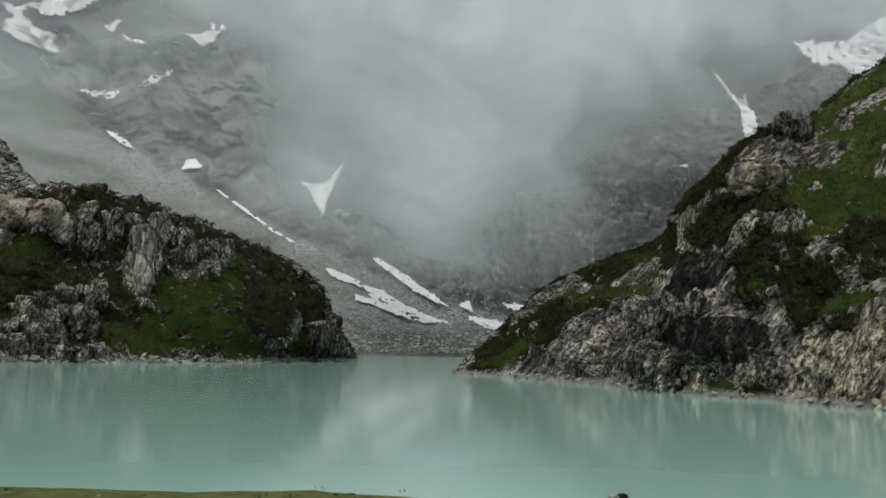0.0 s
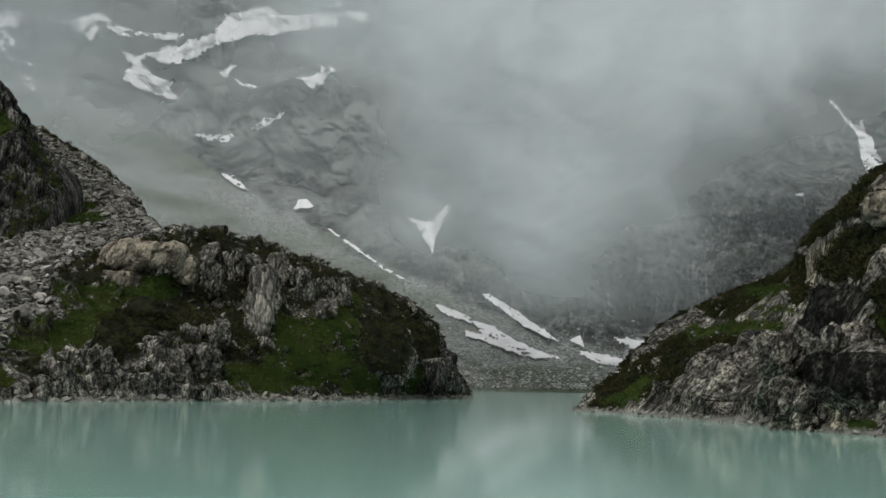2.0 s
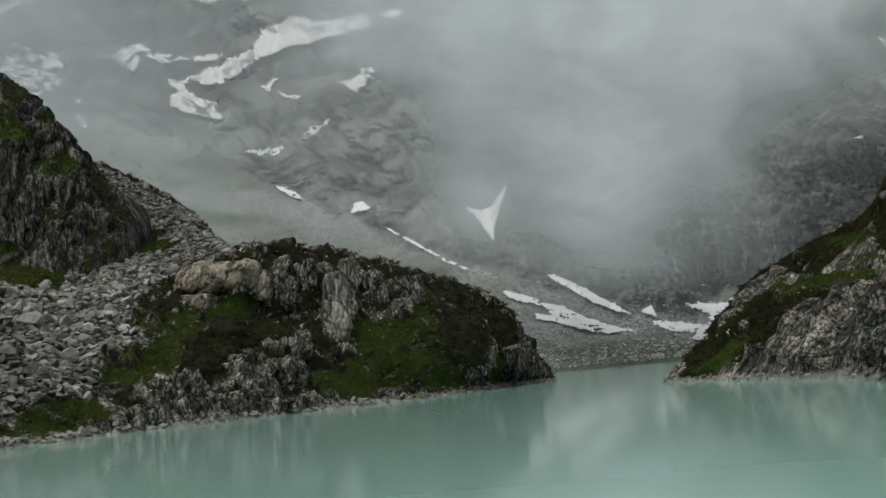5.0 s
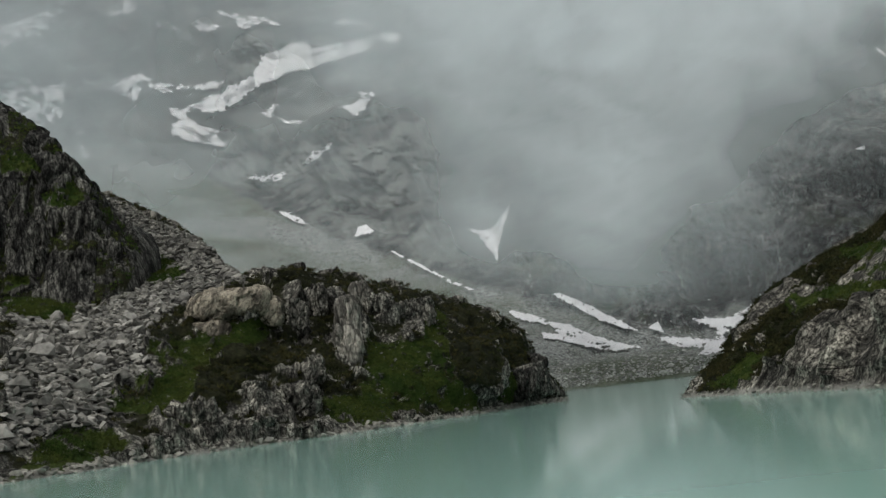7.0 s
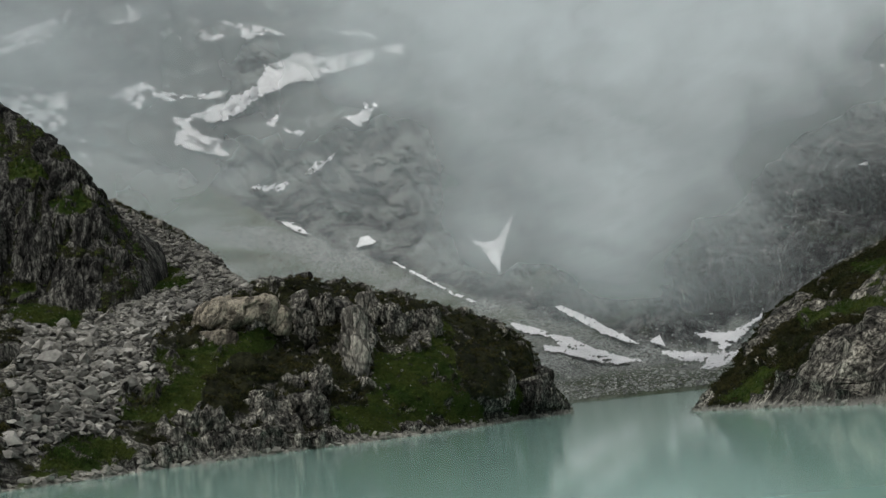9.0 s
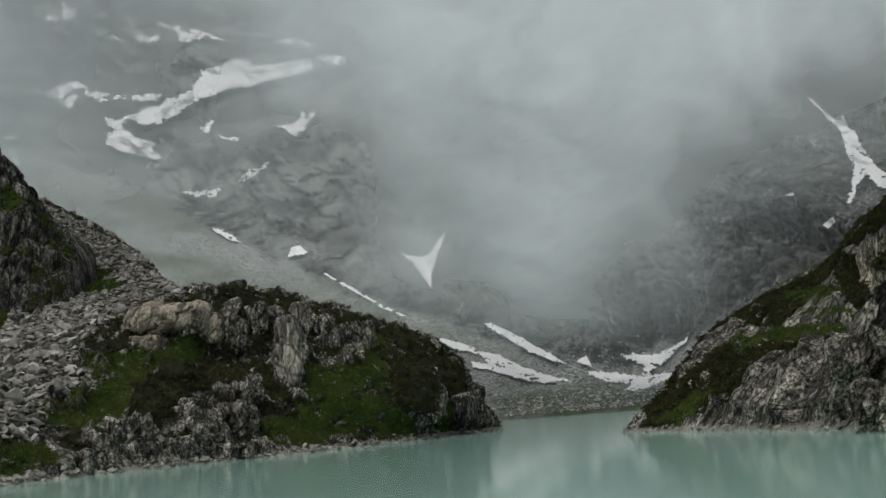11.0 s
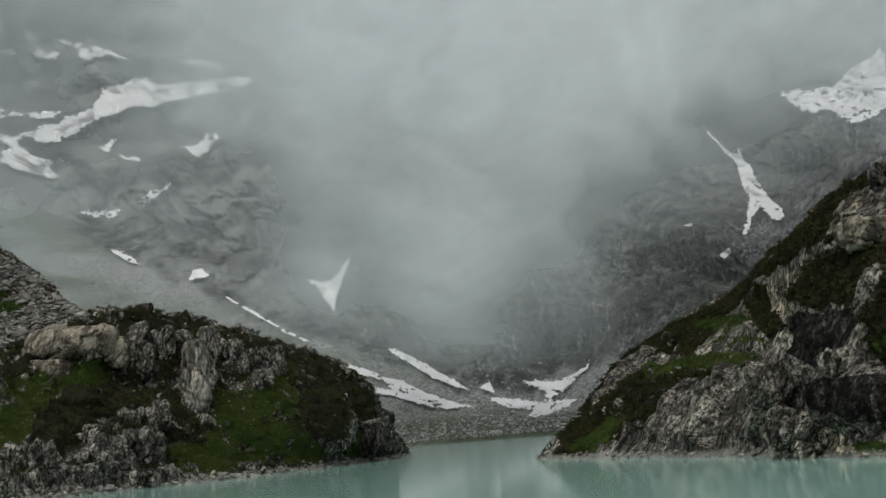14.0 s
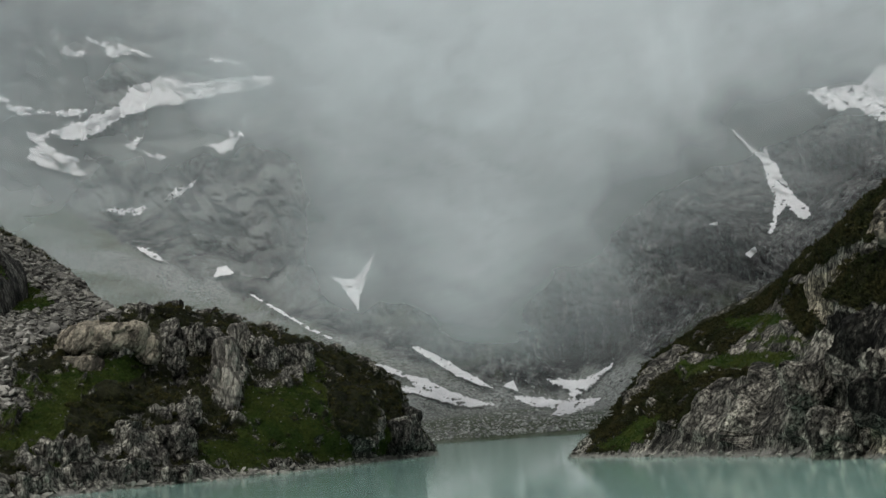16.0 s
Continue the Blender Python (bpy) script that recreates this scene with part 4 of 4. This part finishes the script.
def pick(g, weight, count, r):
    """Random points on a grid of points, as often as the weight says."""
    a = np.linalg.norm(np.cross(np.gradient(g, axis=0), np.gradient(g, axis=1)), axis=2)
    w = (weight * a).ravel()
    i = r.choice(w.size, count, p=w / w.sum())
    base = g.reshape(-1, 3)[i]
    return base + r.normal(size=base.shape) * 0.12, i



KINDS = {
    "CRAG": ("rock_block", DARK_ROCK, crag, "dark upright block of cracked rock"),
    "PILLAR": ("rock_pillar", OUTCROP, headland, "tall pale pillar of ribbed grey rock"),
    "DOME": ("rock_dome", TAN_SLAB, headland, "smooth pale tan dome of ice-worn rock"),
    "BLOCK": ("rock_block", HEADLAND, headland, "blocky dark-cracked grey rock mass"),
    "TIP": ("rock_block", DARK_ROCK, headland, "dark mossy rock wall at the headland's tip"),
    "SLAB": ("rock_slab", HEADLAND, headland, "pale cracked rock slab above the waterline"),
    "SPUR_DOME": ("rock_dome", TAN_SLAB, spur, "pale tan slab of bare rock between the shrubs"),
    "SPUR_SLAB": ("rock_slab", SHORE_ROCK, spur, "grey rock slab leaning on the slope"),
    "PERCHED": ("boulder", DARK_ROCK, None, "dark weathered boulder perched on a grassy ridge"),
}


def outcrop(kind, x, y, z, wide, deep, high, turn, seed, rough=1.0):
    """A blocky, cracked lump of bedrock, rounded by ice: a part of its landform, or a loose boulder."""
    name, stone, owner, label = KINDS[kind]
    k = 26
    s = np.linspace(-1, 1, k)
    a, b = np.meshgrid(s, s, indexing="ij")
    one = np.ones_like(a)
    vs, fs = [], []
    for m, side in enumerate(((a, b, one), (b, a, -one), (one, a, b), (-one, b, a), (b, one, a), (a, -one, b))):
        vs.append(np.stack([c.ravel() for c in side], 1))
        fs.append(grid_faces(k, k) + m * k * k)
    v, weld = np.unique(np.concatenate(vs).round(5), axis=0, return_inverse=True)
    fs = weld.ravel()[np.concatenate(fs)]
    v = v / ((np.abs(v) ** 3.2).sum(1, keepdims=True) ** (1 / 3.2))
    half = np.array([wide, deep, high]) / 2
    w = v * half
    c, sn = math.cos(radians(turn)), math.sin(radians(turn))
    q = w * np.array([1, 1, 0.5]) + seed * 3.7
    size = 0.6 * min(wide, deep, high) + 0.8
    d1, d2, val, tilt = cells(q * 1.3 / size, seed)
    e1, e2, val2, tilt2 = cells(q * 3.2 / size, seed + 4)
    h = 0.22 * (val - 0.5) + 0.5 * tilt - 0.1 * np.exp(-(d2 - d1) * 18) + 0.1 * (val2 - 0.5) + 0.24 * tilt2 - 0.06 * np.exp(-(e2 - e1) * 10) + 0.12 * (fbm(q * 2.5, 4, seed + 9) - 0.5)
    w = w + v * (h * size * rough)[:, None]
    w = np.stack([w[:, 0] * c - w[:, 1] * sn, w[:, 0] * sn + w[:, 1] * c, w[:, 2]], 1)
    zero = np.zeros(len(w))
    me = mesh_of(name, w, fs, stone, True, {"grass": zero, "shrub": zero, "scree": zero, "wash": zero, "seep_shade": zero, "tan": zero}, 38)
    ob = new(name, me)
    ob.location = (x, y, z)
    if owner:
        ob.parent = owner
        return tagged(ob, label)
    return tagged(ob, label, "boulder", group="boulders on the ridges")


outcrop("DOME", -55.0, 142.0, 18.6, 11, 8, 4.6, 25, 3, 0.45)
outcrop("DOME", -58.5, 143.0, 17.0, 7, 6, 4, 10, 43, 0.6)
outcrop("DOME", -57.0, 138.5, 15.0, 5, 4, 2.6, 30, 44, 0.6)
outcrop("DOME", -50.0, 143.3, 17.2, 3.5, 3.5, 4, 0, 4, 0.6)
outcrop("PILLAR", -41.2, 148.5, 9.3, 4.4, 4, 10.5, 10, 5, 0.8)
outcrop("PILLAR", -42.0, 153.0, 15.0, 3.4, 4.5, 8, -5, 6, 0.8)
outcrop("PILLAR", -41.7, 160.5, 19.6, 2.6, 3, 4.0, 12, 7, 0.8)
outcrop("BLOCK", -39.0, 161.3, 17.0, 5, 4, 5, 15, 8)
outcrop("BLOCK", -34.7, 166.8, 16.2, 5.5, 4, 4.5, 25, 9)
outcrop("BLOCK", -48.1, 149.3, 16.5, 3.2, 3, 5, 0, 10)
outcrop("BLOCK", -46.1, 153.8, 19.0, 2.6, 3, 5, 8, 11)
outcrop("BLOCK", -44.3, 130.8, 4.2, 5.5, 4, 4.6, 10, 12)
outcrop("BLOCK", -47.9, 126.3, 4.6, 4.5, 4, 4.4, -12, 13)
outcrop("BLOCK", -42.9, 137.5, 8.3, 2.4, 2.5, 3.6, 5, 14)
outcrop("SLAB", -46.3, 119.3, 1.2, 8, 4, 3.0, 60, 16)
outcrop("SLAB", -42.0, 124.3, 0.9, 7, 3.5, 2.4, 50, 17)
outcrop("SLAB", -50.1, 112.8, 3.4, 5, 3, 4.4, 40, 18)
outcrop("SLAB", -50.5, 106.3, 1.2, 5, 2.5, 2.4, 80, 19)
outcrop("SLAB", -33.3, 142.8, 0.9, 4, 2.5, 2.0, 60, 20)
outcrop("TIP", -21.3, 182.3, 3.4, 4, 5, 5, 60, 22)
outcrop("TIP", -20.3, 191.8, 4.8, 5, 5, 7, 60, 23)
outcrop("CRAG", -83.0, 156.5, 34.0, 5.5, 5, 10, 20, 53)
outcrop("CRAG", -79.5, 156.0, 29.5, 5, 5, 7, 35, 54)
outcrop("CRAG", -90.0, 152.5, 31.5, 6, 4, 12, 0, 55)
outcrop("CRAG", -97.0, 151.0, 33.0, 6, 4, 14, -6, 56)
outcrop("SPUR_SLAB", 14.8, 61.4, 4.9, 2.6, 2.4, 1.6, 20, 30)
outcrop("SPUR_SLAB", 13.2, 70.3, 4.4, 3.0, 2.5, 2.8, 30, 31)
outcrop("SPUR_SLAB", 13.5, 65.1, 1.0, 3.4, 3.0, 3.8, 40, 32)
outcrop("SPUR_DOME", 18.8, 65.8, 12.8, 3.2, 3.4, 1.8, -25, 37, 0.5)
outcrop("SPUR_DOME", 17.6, 61.4, 9.4, 1.6, 1.6, 1.8, 0, 38, 0.5)
outcrop("PERCHED", 22.3, 69.0, 16.6, 2.4, 2.2, 1.7, 15, 39, 0.7)
outcrop("PERCHED", -51.2, 161.5, 25.3, 2.2, 1.8, 1.1, 10, 60, 0.8)

# scree under the crag
seen_side = (LG[..., 2] > 1) * (spread(len(left_rails) - 1, LG.shape[1], 0.9, 5.25)[None, :] < 5.12)
W = LM[2] * seen_side
near = W * (LG[..., 1] < 150)
pl, _ = pick(LG, near, 300, rng)
size = np.clip(rng.lognormal(0.35, 0.45, 300), 0.8, 3.2)
rest, _ = pick(LG, W, 7500, rng)
scree = heap("scree", rest + (0, 0, 0.15), np.clip(rng.lognormal(-0.2, 0.5, len(rest)), 0.35, 2.2), BOULDER)
tagged(scree, "pale angular boulders of a scree slope below the crag", "scree", kind="stuff")
hull_meshes = [mesh_of("boulder", v, f, PALE_BOULDER if k % 3 else BOULDER, smooth=False) for k, (v, f) in enumerate(HULLS)]
for q, s in zip(pl, size):
    ob = new("boulder", hull_meshes[rng.integers(len(hull_meshes))])
    ob.parent = scree
    ob.matrix_basis = Matrix.LocRotScale(Vector(q) + Vector((0, 0, s * 0.15)), Euler((rng.normal() * 0.4, rng.normal() * 0.4, rng.uniform(0, 6.3))), (s, s, s))

# stones in the turf and along both shores
tl, _ = pick(LG, LM[0] * seen_side, 420, rng)
ob = heap("turf_stones", tl, rng.uniform(0.1, 0.4, 420), BOULDER)
tagged(ob, "pale loose stones scattered over the turf of the headland", "stones", kind="stuff")
singles(ob, "stone", pick(LG, LM[0] * seen_side, 140, rng)[0], np.clip(rng.lognormal(-0.9, 0.4, 140), 0.25, 1.3), BOULDER)
tr, _ = pick(RG, RM[0] * (RG[..., 2] > 0.6), 260, rng)
ob = heap("turf_stones", tr, rng.uniform(0.06, 0.2, 260), BOULDER)
tagged(ob, "small grey stones in the grass of the steep slope", "stones", kind="stuff")
singles(ob, "stone", pick(RG, RM[0] * (RG[..., 2] > 0.6), 90, rng)[0], np.clip(rng.lognormal(-1.5, 0.4, 90), 0.12, 0.6), BOULDER)
band = np.exp(-((LG[..., 2] - 0.25) / 0.35) ** 2) * (np.arange(LG.shape[1])[None, :] < LG.shape[1] * 0.5)
sl, _ = pick(LG, band, 1500, rng)
ob = heap("shore_stones", sl, np.clip(rng.lognormal(-0.6, 0.45, 1500), 0.2, 1.5), SHORE_STONE)
tagged(ob, "washed grey stones along the waterline of the headland", "stones", kind="stuff")
singles(ob, "stone", pick(LG, band, 160, rng)[0], np.clip(rng.lognormal(-0.2, 0.35, 160), 0.5, 1.6), SHORE_STONE)
band = np.exp(-((RG[..., 2] - 0.1) / 0.2) ** 2) * (np.arange(RG.shape[1])[None, :] < RG.shape[1] * 0.5)
sr, _ = pick(RG, band, 500, rng)
ob = heap("shore_stones", sr, np.clip(rng.lognormal(-1.1, 0.4, 500), 0.12, 0.8), SHORE_STONE)
tagged(ob, "washed grey stones at the foot of the steep shore", "stones", kind="stuff")

# moraine boulders beyond the lake
az, el = rng.uniform(-12, 14, 7000), np.abs(rng.normal(0, 1.1, 7000)) + 0.02
pf, _, _ = far_point(az, el)
ob = heap("moraine_boulders", pf, np.clip(rng.lognormal(0.75, 0.5, len(pf)), 0.8, 8), FAR_STONE)
tagged(ob, "grey boulder field of the moraine beyond the lake", "boulders", kind="stuff")


def foliage(name, g, n, weight, count, leaves, radius, height, leaf, mat, seed, upright=0.3):
    """Low clumps of many small leaves, joined."""
    r = np.random.default_rng(seed)
    base, i = pick(g, weight, count, r)
    nor = n.reshape(-1, 3)[i] * 0.5 + np.array([0, 0, 0.7])
    rad = radius * r.uniform(0.55, 1.3, count)
    d = r.normal(size=(count, leaves, 3))
    d /= np.linalg.norm(d, axis=2, keepdims=True)
    d[..., 2] = np.abs(d[..., 2]) * height
    c = base[:, None] + d * rad[:, None, None] * r.uniform(0.6, 1.0, (count, leaves, 1)) + (nor * 0.05)[:, None]
    a, b2 = r.normal(size=(2, count, leaves, 3)) * leaf
    b2[..., 2] += leaf * upright * 3
    tri = np.stack([c - a * 0.6, c + a * 0.6, c + b2], 2).reshape(-1, 3)
    return new(name, mesh_of(name, tri, np.arange(len(tri)).reshape(-1, 3), mat, smooth=False))


vis_r = (RG[..., 2] > 0.4) * (spread(len(right_rails) - 1, RG.shape[1], 0.9, 4.4)[None, :] < 4.12)
tagged(foliage("shrubs", LG, LN, LM[1] * seen_side, 4200, 40, 0.6, 0.75, 0.13, LEAF, 61), "dark olive low alpine shrubs covering the headland ridge", "shrubs", kind="stuff")
tagged(foliage("shrubs", RG, RN, RM[1] * vis_r, 9000, 40, 0.36, 0.6, 0.08, LEAF, 62), "dark olive-brown alpine shrubs hanging over the rock slope", "shrubs", kind="stuff")
tagged(foliage("grass", LG, LN, LM[0] * seen_side, 16000, 8, 0.25, 0.35, 0.06, BLADE, 63, 0.8), "short green alpine grass on the headland", "grass", kind="stuff")
tagged(foliage("grass", RG, RN, RM[0] * vis_r, 16000, 8, 0.18, 0.4, 0.045, BLADE, 64, 0.8), "short green alpine grass on the steep slope", "grass", kind="stuff")
tagged(foliage("grass", CG, CN, CM[0] + CM[1] * 0.5, 2500, 8, 0.4, 0.4, 0.12, BLADE, 65, 0.8), "green grass on the ledges of the crag", "grass", kind="stuff")

# ---- the near bank, and the hillside behind ----
x, y = np.linspace(-60, 60, 240), np.linspace(-60, 17.5, 160)
xx, yy = np.meshgrid(x, y, indexing="ij")
q = np.stack([xx.ravel(), yy.ravel(), 0 * xx.ravel()], 1)
edge = 15.4 + 0.25 * np.exp(-((xx + 1.6) / 1.2) ** 2) - 0.45 * np.clip(xx + 0.5, 0, 2) + 0.6 * (fbm(q * np.array([0.25, 0, 0]), 4, 701).reshape(xx.shape) - 0.5) - 0.01 * xx**2 * 0.2
zz = np.where(yy < edge, np.minimum((edge - yy) * 0.03, 0.2), np.maximum((edge - yy) * 0.3, -0.7)) + np.clip(-8 - yy, 0, 99) * 0.3 + 0.06 * (fbm(q * 0.8, 5, 711).reshape(xx.shape) - 0.5)
me = grid_mesh("bank", np.stack([xx, yy, zz], -1), BANK)
tagged(new("ground", me), "grassy near bank of the lake with a muddy edge", "bank", kind="structure")
bg = np.stack([xx, yy, zz], -1)
ob = foliage("grass", bg, grid_normals(bg), ((zz > 0.1) & (yy > 9)) * 1.0, 6000, 7, 0.06, 0.1, 0.008, BLADE, 66, 0.9)
tagged(ob, "short olive grass on the near bank", "grass", kind="stuff")

# stones and mud clods at the edge of the near bank
for x0, y0, s0, mat, label in ((2.42, 15.4, 0.2, SHORE_STONE, "small pale stone lying at the water's edge"), (2.55, 15.4, 0.18, DARK_ROCK, "small dark wet stone lying at the water's edge"),
                               (-4.3, 14.2, 0.08, SHORE_STONE, "tiny pale stone in the grass of the bank"), (-1.35, 14.9, 0.1, DARK_ROCK, "dark clod of earth on the edge of the bank"),
                               (-1.15, 14.95, 0.14, DARK_ROCK, "dark clod of earth on the edge of the bank"), (0.15, 14.7, 0.1, DARK_ROCK, "dark clod of earth on the edge of the bank")):
    v, f = HULLS[int(abs(x0) * 7) % 12]
    ob = new("stone", mesh_of("stone", v * s0, f, mat, smooth=False))
    ob.location = (x0, y0, 0.01 + 0.15 * s0)
    tagged(ob, label, "stone", group="stones on the near bank")
